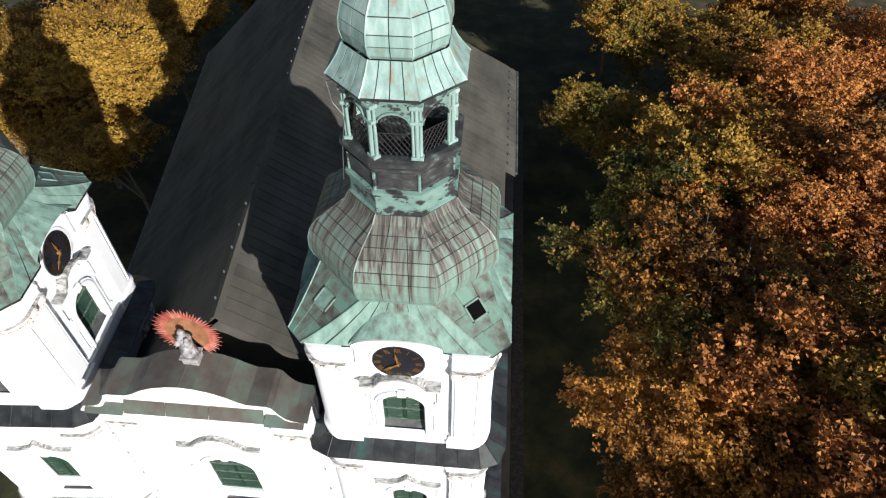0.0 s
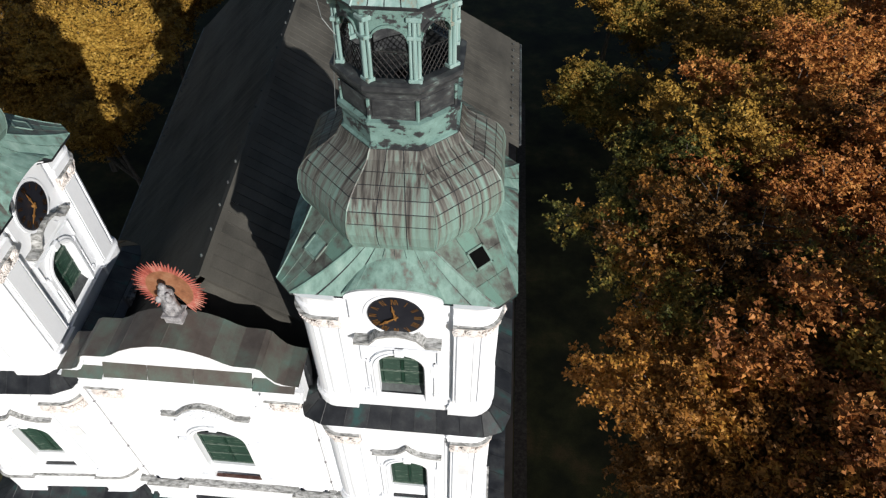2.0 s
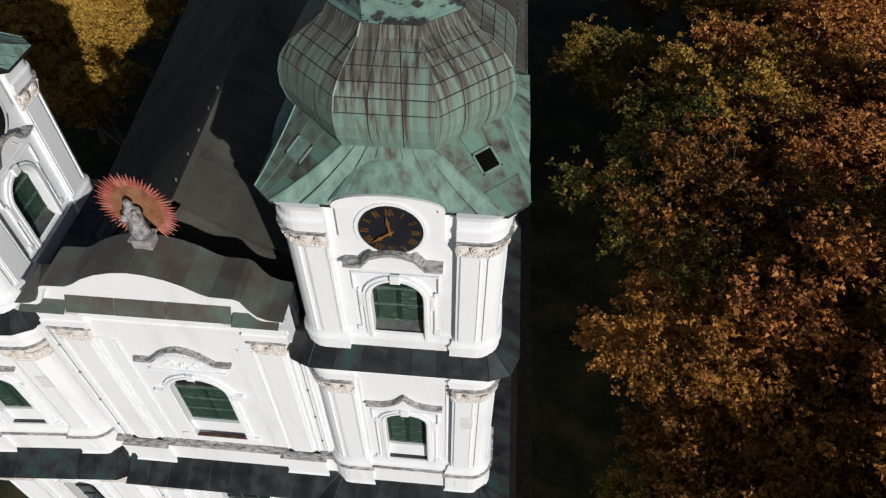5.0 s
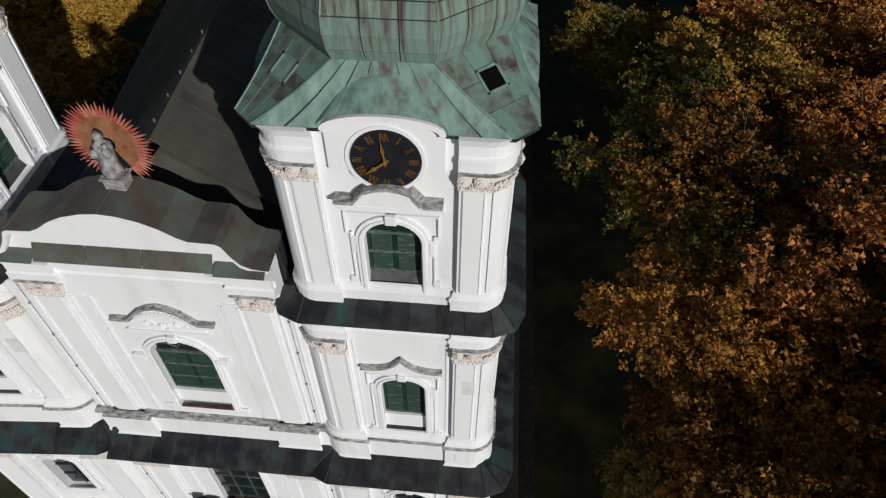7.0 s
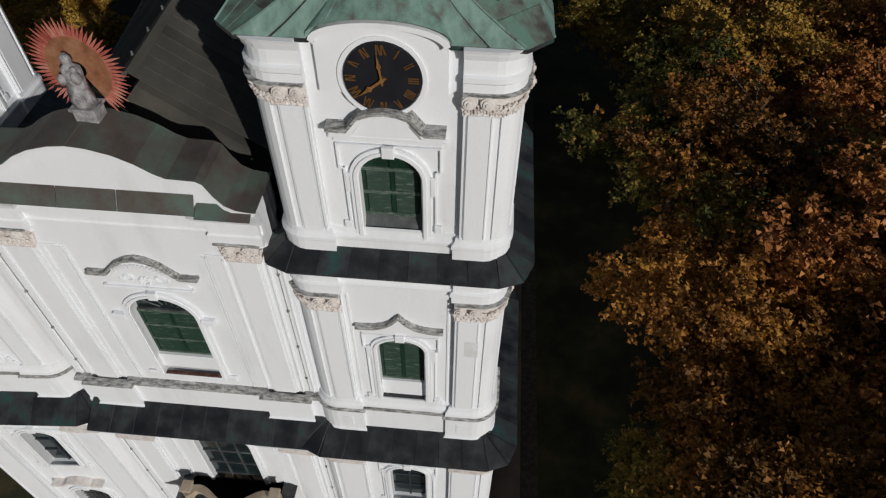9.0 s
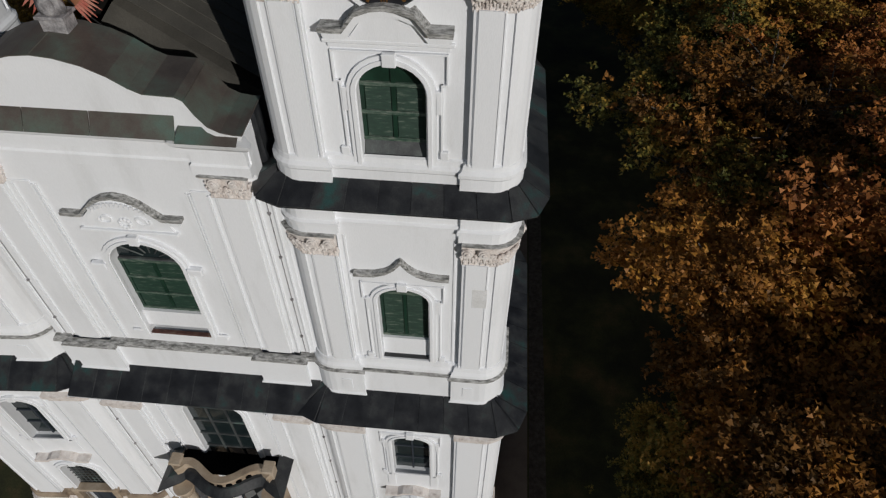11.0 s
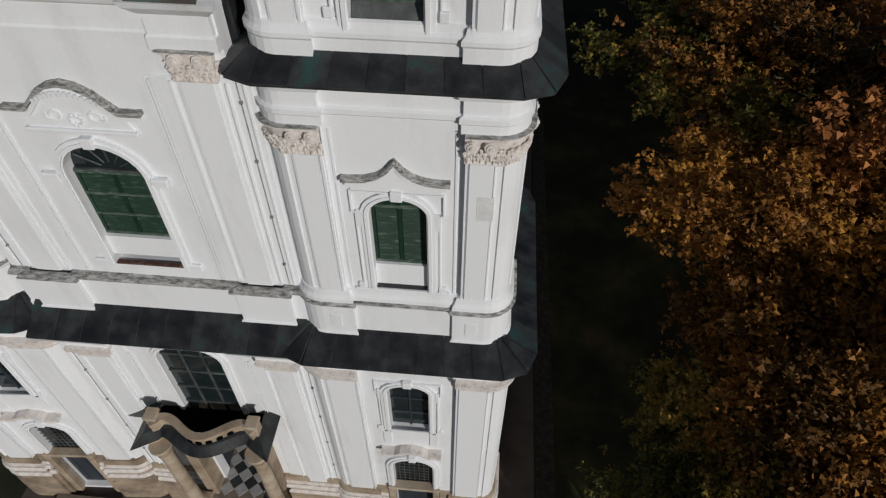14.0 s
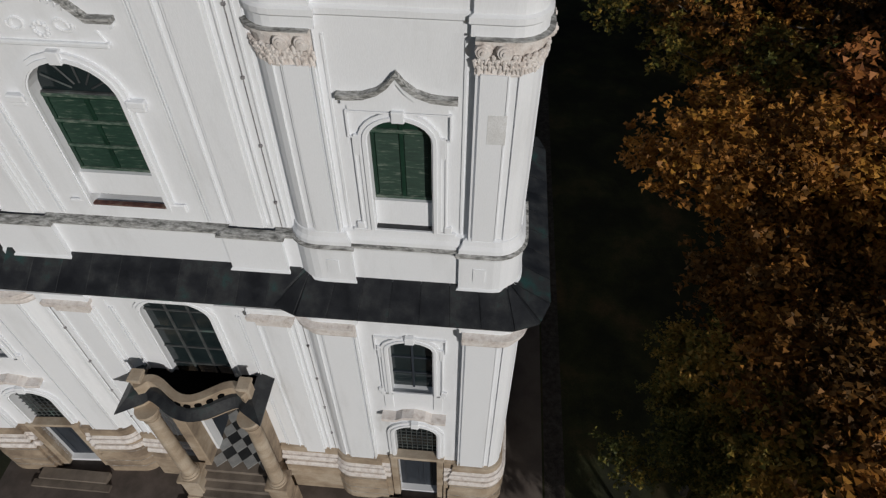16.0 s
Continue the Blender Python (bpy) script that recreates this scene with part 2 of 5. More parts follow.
def offsets(path, closed):
    """For each corner of a plan line the mitred step of one metre outwards (to the right of its direction)."""
    n, out = len(path), []
    for i in range(n):
        p = Vector(path[i])
        a = Vector(path[i - 1]) if (closed or i) else None
        b = Vector(path[(i + 1) % n]) if (closed or i < n - 1) else None
        ns = []
        if a is not None:
            d = (p - a).normalized()
            ns.append(Vector((d.y, -d.x)))
        if b is not None:
            d = (b - p).normalized()
            ns.append(Vector((d.y, -d.x)))
        if len(ns) == 1:
            out.append(ns[0])
        else:
            out.append((ns[0] + ns[1]) / max(0.3, 1 + ns[0].dot(ns[1])))
    return out


def sweep(bm, path, prof, closed=True, caps=True):
    """Carries a profile of (outward, z) along a plan line."""
    offs = offsets(path, closed)
    cols = [[bm.verts.new((p[0] + o.x * d, p[1] + o.y * d, z)) for d, z in prof] for p, o in zip(path, offs)]
    n = len(cols)
    for i in range(n if closed else n - 1):
        a, b = cols[i], cols[(i + 1) % n]
        for k in range(len(prof) - 1):
            bm.faces.new((a[k], b[k], b[k + 1], a[k + 1]))
    if not closed and caps and len(prof) > 2:
        bm.faces.new(cols[0][::-1])
        bm.faces.new(cols[-1])


def plan(wx, wy, c, r=0.0, a=1.8, curve=6):
    """A tower's outline, counter-clockwise: half widths wx and wy, rounded corners c, panels of half width a set back by r."""
    pts = []
    for k in range(4):
        t = Matrix.Rotation(radians(90 * k), 2)
        e, d = (wx, wy) if k % 2 == 0 else (wy, wx)
        side = [(-(e - c), -d)]
        if r:
            side += [(-a, -d), (-a, -d + r), (a, -d + r), (a, -d)]
        side.append((e - c, -d))
        for i in range(1, curve):
            q = math.pi / 2 * i / curve
            side.append((e - c + c * math.sin(q), -d + c * (1 - math.cos(q))))
        pts += [tuple(t @ Vector(p)) for p in side]
    return pts


def arch_line(hw, spring, top, n=14, flat=2.0):
    """Points of an arch from left to right; flat 2 is an ellipse, more is squarer."""
    out = []
    for i in range(n + 1):
        a = math.pi * (1 - i / n)
        c, s = math.cos(a), math.sin(a)
        out.append((hw * math.copysign(abs(c) ** (2 / flat), c), spring + (top - spring) * abs(s) ** (2 / flat)))
    return out


def opening_wall(bm, x0, x1, z0, z1, holes, y, depth):
    """A wall face in the plane y with arched holes (cx, half width, sill, spring, top) one above another, and their reveals."""
    def quad(*p):
        bm.faces.new([bm.verts.new((q[0], q[1], q[2])) for q in p])
    if not holes:
        quad((x0, y, z0), (x1, y, z0), (x1, y, z1), (x0, y, z1))
        return
    edges = [z0] + [(holes[i][4] + holes[i + 1][2]) / 2 for i in range(len(holes) - 1)] + [z1]
    for (cx, hw, sill, spring, top), lo, hi in zip(holes, edges, edges[1:]):
        l, r = cx - hw, cx + hw
        quad((x0, y, lo), (l, y, lo), (l, y, hi), (x0, y, hi))
        quad((r, y, lo), (x1, y, lo), (x1, y, hi), (r, y, hi))
        quad((l, y, lo), (r, y, lo), (r, y, sill), (l, y, sill))
        arch = [(cx + x, z) for x, z in arch_line(hw, spring, top)]
        for (xa, za), (xb, zb) in zip(arch, arch[1:]):
            quad((xa, y, za), (xb, y, zb), (xb, y, hi), (xa, y, hi))
            quad((xa, y, za), (xa, y + depth, za), (xb, y + depth, zb), (xb, y, zb))
        quad((l, y, sill), (l, y + depth, sill), (l, y + depth, spring), (l, y, spring))
        quad((r, y, sill), (r, y, spring), (r, y + depth, spring), (r, y + depth, sill))
        quad((l, y, sill), (r, y, sill), (r, y + depth, sill), (l, y + depth, sill))


def panel(bm, pts3, thick=0.02):
    """A thin slab from a grid of points, rows of equal length, thickened along its normals."""
    rows = [[bm.verts.new(p) for p in row] for row in pts3]
    for a, b in zip(rows, rows[1:]):
        for i in range(len(a) - 1):
            bm.faces.new((a[i], a[i + 1], b[i + 1], b[i]))
    bm.normal_update()
    geom = bmesh.ops.solidify(bm, geom=bm.faces[:], thickness=-thick)
    bmesh.ops.recalc_face_normals(bm, faces=bm.faces[:])


def surround(bm, cx, hw, sill, spring, top, y, width=0.22, proj=0.08, ears=True):
    """A moulded frame round an arched opening: outer band, inner fillet and ears at the springing."""
    for w0, w1, pr in ((0.0, width, proj), (width * 0.15, width * 0.55, proj * 1.5)):
        inner = [(cx - hw - w0, sill)] + [(cx + x, z) for x, z in arch_line(hw + w0, spring, top + w0)] + [(cx + hw + w0, sill)]
        outer = [(cx - hw - w1, sill)] + [(cx + x, z) for x, z in arch_line(hw + w1, spring, top + w1)] + [(cx + hw + w1, sill)]
        ribbon(bm, outer, inner, y - pr, y + 0.01)
    if ears:
        for s in (-1, 1):
            a, b = cx + s * (hw + width * 0.9), cx + s * (hw + width * 1.5)
            box(bm, min(a, b), max(a, b), y - proj, y, spring - 0.5, spring + 0.12, 0.015)
    box(bm, cx - 0.16, cx + 0.16, y - proj * 2.0, y, top - 0.02, top + width * 1.25, 0.02)


def eared_frame(bm, hw, z0, z1, y, ear=0.12, rib=0.05, pr=0.085):
    """Thin raised fillets that outline a window's field, stepping out at its upper corners."""
    zs = z1 - 0.75
    for s in (-1, 1):
        for x, a, b in ((hw, z0, zs), (hw + ear, zs, z1)):
            lo, hi = sorted((s * x, s * (x + rib)))
            box(bm, lo, hi, y - pr, y, a, b, 0.008)
        lo, hi = sorted((s * hw, s * (hw + ear + rib)))
        box(bm, lo, hi, y - pr - 0.003, y, zs - rib, zs, 0.008)
        lo, hi = sorted((s * (hw - 0.02), s * (hw + 0.2)))
        box(bm, lo, hi, y - pr - 0.02, y, z0 - 0.02, z0 + 0.22, 0.02)
    box(bm, -hw - ear, hw + ear, y - pr - 0.003, y, z1 - rib, z1, 0.008)


def shuttered_window(parent, cx, hw, sill, spring, top, y, m=None, rows=2, cols=2, name="shutter_window", slats=True):
    """A closed shutter: panel, frame bars and slats in each field."""
    bm = bmesh.new()
    prism(bm, [(cx - hw, sill)] + [(cx + x, z) for x, z in arch_line(hw, spring, top)] + [(cx + hw, sill)], y + 0.02, y + 0.07)
    win = part(name, bm, SHUTTER, parent, "dark green wooden shutters", m)
    bm = bmesh.new()
    for i in range(cols + 1):
        x = cx - hw + 0.05 + (2 * hw - 0.1) * i / cols
        zt = top - 0.06 if 0 < i < cols else spring
        box(bm, x - 0.055, x + 0.055, y - 0.035, y + 0.02, sill, zt, 0.008)
    part("shutter_frame", bm, SHUTTER, win)
    for k in range(rows + 1):
        z = sill + 0.06 + (spring - sill) * k / rows
        bm = bmesh.new()
        box(bm, cx - hw, cx + hw, y - 0.055, y + 0.02, z - 0.05, z + 0.05, 0.008)
        part("shutter_rail", bm, SHUTTER_RAIL, win, "sun-bleached green shutter rail")
    if slats:
        first = None
        step = 0.1
        for i in range(cols):
            xa = cx - hw + 0.05 + (2 * hw - 0.1) * (i + 0.5) / cols
            for k in range(rows):
                z0 = sill + 0.06 + (spring - sill) * k / rows + 0.12
                z1 = sill + 0.06 + (spring - sill) * (k + 1) / rows - 0.08
                z = z0
                while z < z1:
                    mm = pose(xa, y + 0.0, z, -28, 0, 0)
                    if first is None:
                        bm = bmesh.new()
                        wd = (2 * hw - 0.1) / cols / 2 - 0.075
                        box(bm, -wd, wd, -0.008, 0.008, -0.055, 0.055)
                        first = part("slat", bm, SHUTTER_WORN, win, "", mm)
                    else:
                        share(first, mm)
                    z += step
    return win


def glazed_window(parent, cx, hw, sill, spring, top, y, cols, rows, bar, name="glazed_window"):
    bm = bmesh.new()
    prism(bm, [(cx - hw, sill)] + [(cx + x, z) for x, z in arch_line(hw, spring, top)] + [(cx + hw, sill)], y + 0.05, y + 0.08)
    win = part(name, bm, GLASS, parent, "dark window panes")
    bm = bmesh.new()
    for i in range(1, cols):
        x = cx - hw + 2 * hw * i / cols
        box(bm, x - 0.04, x + 0.04, y - 0.02, y + 0.05, sill, top - 0.05, 0.01)
    for k in range(1, rows + 1):
        z = sill + (spring - sill) * k / rows
        box(bm, cx - hw, cx + hw, y - 0.015, y + 0.05, z - 0.03, z + 0.03, 0.008)
    part("window_frame", bm, bar, win)
    return win


def capital(bm, path, z0, z1, flare=0.22, seedling=1):
    """Leaves, volutes and an abacus along a pier's plan line."""
    rng = random.Random(seedling)
    h = z1 - z0
    sweep(bm, path, [(-0.05, z0), (0.05, z0), (0.06, z0 + 0.05 * h), (0.03, z0 + 0.09 * h), (0.05, z0 + 0.5 * h), (flare * 0.5, z0 + 0.84 * h), (flare * 0.95, z0 + 0.88 * h), (flare, z1), (-0.05, z1)], closed=False)
    offs = offsets(path, False)
    for i in range(len(path) - 1):
        a, b = Vector(path[i]), Vector(path[i + 1])
        d = b - a
        length = d.length
        if length < 0.12:
            continue
        d.normalize()
        nrm = Vector((d.y, -d.x))
        ang = math.atan2(d.y, d.x)
        n = max(2, round(length / 0.15))
        for row in range(3):
            for k in range(n + (row % 2)):
                q = a + d * length * (k + (0.0 if row % 2 else 0.5)) / n
                zz = z0 + h * (0.15 + 0.15 * row) + rng.uniform(-0.015, 0.015)
                out = 0.035 + 0.028 * row + rng.uniform(-0.015, 0.02)
                # a leaf: a lean blade with a curled tip
                turn = Matrix.Rotation(ang, 4, 'Z') @ Matrix.Rotation(radians(rng.uniform(-18, 18)), 4, 'Y')
                for j, (sx, sz, lift) in enumerate(((0.36, 1.0, 0.0), (0.5, 0.34, 0.11))):
                    c = Vector((q.x + nrm.x * (out + 0.04 * j), q.y + nrm.y * (out + 0.04 * j), zz + lift * h))
                    sc = h * 0.14 * rng.uniform(0.8, 1.25)
                    bmesh.ops.create_icosphere(bm, subdivisions=1, radius=1, matrix=Matrix.Translation(c) @ turn @ Matrix.Diagonal((sc * sx, sc * 0.42, sc * sz, 1)))
        if length > 0.4:
            for f in (0.22, 0.8):
                q = a + d * length * f + nrm * (flare * 0.9)
                for rad, dep in ((0.2, 0.05), (0.14, 0.085), (0.06, 0.12)):
                    bmesh.ops.create_cone(bm, cap_ends=True, segments=14, radius1=rad, radius2=rad * 0.85, depth=dep * 2,
                                          matrix=Matrix.Translation((q.x, q.y, z0 + h * 0.72)) @ Matrix.Rotation(ang, 4, 'Z') @ Matrix.Rotation(radians(90), 4, 'X'))


def sheets(parent, path, prof, step, mat, name="copper_sheet", closed=True, thick=0.02, gap=0.012, seam=0.03, skip=()):
    """Clads a swept roof with single sheets, each an object of its own, with a raised seam along one side."""
    offs = offsets(path, closed)
    n = len(path)
    for i in range(n if closed else n - 1):
        if i in skip:
            continue
        j = (i + 1) % n
        length = (Vector(path[j]) - Vector(path[i])).length
        m = max(1, round(length / step))
        for k in range(m):
            grid = []
            for f in (k / m, (k + 1) / m):
                g = f + (gap / max(length, 0.1) if f == k / m else -gap / max(length, 0.1))
                col = []
                for d, z in prof:
                    pa = Vector((path[i][0] + offs[i].x * d, path[i][1] + offs[i].y * d, z))
                    pb = Vector((path[j][0] + offs[j].x * d, path[j][1] + offs[j].y * d, z))
                    col.append(pa.lerp(pb, g))
                grid.append(col)
            bm = bmesh.new()
            panel(bm, grid, thick)
            if seam:
                for a, b in zip(grid[1], grid[1][1:]):
                    rod(bm, a, b, seam * 0.5)
            part(name, bm, mat, parent)


def rod(bm, a, b, r, n=5, r2=None):
    a, b = Vector(a), Vector(b)
    d = b - a
    if d.length < 1e-4:
        return
    q = d.to_track_quat('Z', 'Y').to_matrix().to_4x4()
    bmesh.ops.create_cone(bm, cap_ends=True, segments=n, radius1=r, radius2=r if r2 is None else r2, depth=d.length, matrix=Matrix.Translation((a + b) / 2) @ q)


def band(bm, z, path, prof, closed=True):
    sweep(bm, path, [(d, z + h) for d, h in prof], closed)


# ---- ground ----
GZ = -0.9

def ground_sheet(name, x0, x1, y0, y1, z, mat, label, n=1):
    bm = bmesh.new()
    bmesh.ops.create_grid(bm, x_segments=n, y_segments=n, size=0.5)
    for v in bm.verts:
        v.co = Vector((x0 + (v.co.x + 0.5) * (x1 - x0), y0 + (v.co.y + 0.5) * (y1 - y0), z))
    ob = part(name, bm, mat)
    return tagged(ob, label, "ground", kind="structure")


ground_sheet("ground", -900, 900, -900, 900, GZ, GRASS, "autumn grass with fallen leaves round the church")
ground_sheet("gravel_strip", 14.1, 15.1, -30, 60, GZ + 0.008, GRAVEL, "dark gravel strip beside the paved path")
walkway = ground_sheet("pavement", 11.0, 14.0, -30, 60, GZ + 0.004, PAVING, "brown paved path along the church wall")
forecourt = ground_sheet("forecourt", -12.5, 11.0, -14, 0, GZ + 0.004, PAVING, "worn paved forecourt before the portals")


# ---- bell tower ----
TX, TY = 8.05, 3.4
UPW, MIDW, LOWW = 3.4, 3.62, 4.0          # half depths of the three stages
UPX, MIDX, LOWX = 3.12, 3.22, 3.56        # half widths
UP, MID, LOW = plan(UPX, UPW, 0.62, 0.13, 1.78), plan(MIDX, MIDW, 0.66, 0.13, 1.76), plan(LOWX, LOWW, 0.62, 0.13, 1.75)


def piers(p):
    """The plan lines of the four corner piers of a tower outline, each from panel edge to panel edge."""
    out, n = [], len(p)
    per = n // 4
    for k in range(4):
        s = k * per + 3
        out.append([p[(s + i) % n] for i in range(per)])
    return out


def clock(parent, m):
    bm = bmesh.new()
    bmesh.ops.create_cone(bm, cap_ends=True, segments=64, radius1=0.88, radius2=0.86, depth=0.06, matrix=Matrix.Rotation(radians(90), 4, 'X'))
    dial = part("clock", bm, DIAL, parent, "black clock dial with gilt numerals and hands", m)
    for h in range(12):
        bars = {1: 1, 2: 2, 3: 3, 4: 4, 5: 2, 6: 3, 7: 4, 8: 5, 9: 3, 10: 2, 11: 3, 12: 4}[h or 12]
        a = radians(30 * h)
        bm = bmesh.new()
        w = 0.034
        total = bars * 0.055
        for b in range(bars):
            x = -total / 2 + 0.055 * (b + 0.5)
            lean = 0.03 if (h in (5, 6, 7, 8, 9, 10, 11, 0) and b % 2) else 0.0
            vs = [bm.verts.new((x - w / 2 + lean, -0.042, 0.58)), bm.verts.new((x + w / 2 + lean, -0.042, 0.58)), bm.verts.new((x + w / 2 - lean, -0.042, 0.82)), bm.verts.new((x - w / 2 - lean, -0.042, 0.82))]
            bm.faces.new(vs)
        bmesh.ops.solidify(bm, geom=bm.faces[:], thickness=0.012)
        bmesh.ops.recalc_face_normals(bm, faces=bm.faces[:])
        part("numeral", bm, GILT, dial, "", Matrix.Rotation(a, 4, 'Y'))
    for name, ang, length, wid in (("hour_hand", 232, 0.66, 0.06), ("minute_hand", 353, 0.62, 0.042)):
        bm = bmesh.new()
        prism(bm, [(-wid * 0.5, -0.12), (wid * 0.5, -0.12), (wid * 0.5, length * 0.45), (wid * 1.3, length * 0.55), (wid * 0.6, length * 0.66), (0.0, length), (-wid * 0.6, length * 0.66), (-wid * 1.3, length * 0.55), (-wid * 0.5, length * 0.45)], -0.12, -0.10)
        part(name, bm, GILT, dial, "", Matrix.Rotation(radians(ang), 4, 'Y'))
    bm = bmesh.new()
    bmesh.ops.create_cone(bm, cap_ends=True, segments=12, radius1=0.07, radius2=0.05, depth=0.14, matrix=pose(0, -0.07, 0, 90))
    part("hub", bm, GILT, dial)


def octagon(r):
    """Eight corners at the flats' distance r, a flat towards the front."""
    c = r / math.cos(math.pi / 8)
    return [(c * math.cos(radians(-112.5 + 45 * i)), c * math.sin(radians(-112.5 + 45 * i))) for i in range(8)]


def octa_shell(bm, prof):
    rings = [[bm.verts.new((x, y, z)) for x, y in octagon(r)] for r, z in prof]
    for a, b in zip(rings, rings[1:]):
        for i in range(8):
            bm.faces.new((a[i], a[(i + 1) % 8], b[(i + 1) % 8], b[i]))


def octa_sheets(parent, prof, cols, mat, name="copper_sheet", thick=0.016, rib=0.03, rowlist=None):
    """The sheets of an eight-sided dome: one facet is built sheet by sheet and shared round by turning."""
    tan = math.tan(math.pi / 8)
    rows = rowlist or [(i, i + 1) for i in range(len(prof) - 1)]
    for lo, hi in rows:
        for c in range(cols):
            grid = []
            for r, z in prof[lo:hi + 1]:
                g = 0.014 / max(r * tan, 0.1)
                f0, f1 = -1 + 2 * c / cols + g, -1 + 2 * (c + 1) / cols - g
                grid.append([Vector((f * r * tan, -r, z)) for f in (f0, f1)])
            for end, nxt in ((0, 1), (-1, -2)):
                for q in range(2):
                    d = (grid[nxt][q] - grid[end][q])
                    grid[end][q] = grid[end][q] + d.normalized() * 0.013
            bm = bmesh.new()
            panel(bm, grid, thick)
            ob = part(name, bm, mat, parent)
            for k in range(1, 8):
                share(ob, Matrix.Rotation(radians(45 * k), 4, 'Z'))
    bm = bmesh.new()
    pts = [Vector((r * tan, -r, z)) for r, z in prof]
    for a, b in zip(pts, pts[1:]):
        rod(bm, a, b, rib)
    ob = part("rib", bm, mat, parent)
    for k in range(1, 8):
        share(ob, Matrix.Rotation(radians(45 * k), 4, 'Z'))


def build_tower():
    T = thing("bell_tower", "white plastered baroque bell tower with green copper onion dome and lantern", "tower", (TX, TY, 0), "pair of towers")
    # lower stage: stone plinth, wall, piers
    bm = bmesh.new()
    ring = [(1.2, LOW[3][1])] + LOW[3:] + LOW[:3] + [(-1.2, LOW[2][1])]
    sweep(bm, ring, [(0.0, GZ), (0.36, GZ), (0.36, 0.75), (0.28, 0.85), (0.28, 1.45), (0.20, 1.5), (0.20, 1.62), (0.24, 1.9), (0.24, 2.1), (0.14, 2.45), (0.2, 2.55), (0.16, 2.92), (0.0, 2.95)], closed=False)
    plinth = part("plinth", bm, LIMESTONE, T, "moulded tan limestone plinth")
    for z, d, h in ((1.54, 0.36, 0.16), (2.12, 0.36, 0.14), (2.36, 0.24, 0.1)):
        bm = bmesh.new()
        sweep(bm, ring, [(0.1, z - h), (d - 0.06, z - h), (d, z - h * 0.4), (d, z + h * 0.4), (d - 0.08, z + h), (0.1, z + h)], closed=False)
        part("plinth_band", bm, STUCCO, plinth, "pale moulded stone band")
    for z in (-0.3, 0.3, 1.15):
        bm = bmesh.new()
        sweep(bm, ring, [(0.25, z - 0.012), (0.368 if z < 0.8 else 0.288, z - 0.012), (0.368 if z < 0.8 else 0.288, z + 0.012), (0.25, z + 0.012)], closed=False)
        part("joint", bm, STAINED, plinth)
    for name, P, W, WX, z0, z1, pw in (("lower_wall", LOW, LOWW, LOWX, 2.9, 14.3, 1.75), ("middle_wall", MID, MIDW, MIDX, 14.6, 24.5, 1.76), ("upper_wall", UP, UPW, UPX, 24.6, 31.5, 1.78)):
        bm = bmesh.new()
        for line in piers(P):
            sweep(bm, line, [(0.0, z0), (0.0, z1)], closed=False)
        for k in range(4):
            sub = bmesh.new()
            if name == "upper_wall":
                holes = [(0.0, 0.8, 25.35, 27.45, 28.2)]
            elif name == "middle_wall":
                holes = [(0.0, 0.79, 17.0, 20.15, 20.75)] if k == 0 else []
            else:
                holes = [(0.0, 0.87, GZ + 0.2, 5.3, 6.0), (0.0, 0.76, 8.5, 11.5, 12.0)] if k == 0 else []
            opening_wall(sub, -pw, pw, z0 if name != "lower_wall" else GZ, z1, holes, -(WX if k % 2 else W) + 0.13, 0.42)
            sub.transform(Matrix.Rotation(radians(90 * k), 4, 'Z'))
            tmp = bpy.data.meshes.new("tmp")
            sub.to_mesh(tmp)
            sub.free()
            bm.from_mesh(tmp)
            bpy.data.meshes.remove(tmp)
        bmesh.ops.remove_doubles(bm, verts=bm.verts[:], dist=0.001)
        wall = part(name, bm, PLASTER, T)
        # pilaster layers
        for li, line in enumerate(piers(P)):
            for s in (0, 1):
                a, b = (Vector(line[1]), Vector(line[2])) if s == 0 else (Vector(line[-2]), Vector(line[-3]))
                d = b - a
                d3 = d.normalized()
                nrm = Vector((d3.y, -d3.x)) if s == 0 else Vector((-d3.y, d3.x))
                q0, q1 = a + d3 * 0.14, b - d3 * 0.06
                bm = bmesh.new()
                pts = [q0, q1] if s == 0 else [q1, q0]
                zb, zt = {"lower_wall": (2.95, 12.3), "middle_wall": (16.9, 22.2), "upper_wall": (25.55, 29.6)}[name]
                sweep(bm, [tuple(p) for p in pts], [(-0.01, zb), (0.09, zb), (0.09, zt), (-0.01, zt)], closed=False)
                part("pilaster", bm, PLASTER, wall)
                bm = bmesh.new()
                for f0, f1 in ((0.03, 0.075),):
                    e = [a + d3 * f0, a + d3 * f1]
                    sweep(bm, [tuple(p) for p in (e if s == 0 else e[::-1])], [(-0.01, zb), (0.085, zb), (0.085, zt), (-0.01, zt)], closed=False)
                e = [b - d3 * 0.045, b - d3 * 0.01]
                sweep(bm, [tuple(p) for p in (e if s == 0 else e[::-1])], [(-0.01, zb), (0.06, zb), (0.06, zt), (-0.01, zt)], closed=False)
                part("fillet", bm, PLASTER, wall)
            bm = bmesh.new()
            sweep(bm, line[3:-3], [(-0.01, zb), (0.06, zb), (0.06, zt), (-0.01, zt)], closed=False)
            part("round_pilaster", bm, PLASTER, wall)
    # middle-stage pedestals, their stained top mould
    bm = bmesh.new()
    sweep(bm, MID, [(0.0, 14.6), (0.26, 14.6), (0.26, 14.9), (0.2, 14.95), (0.2, 16.22), (0.25, 16.3), (0.25, 16.345), (0.0, 16.35)])
    part("pedestal", bm, PLASTER, T)
    bm = bmesh.new()
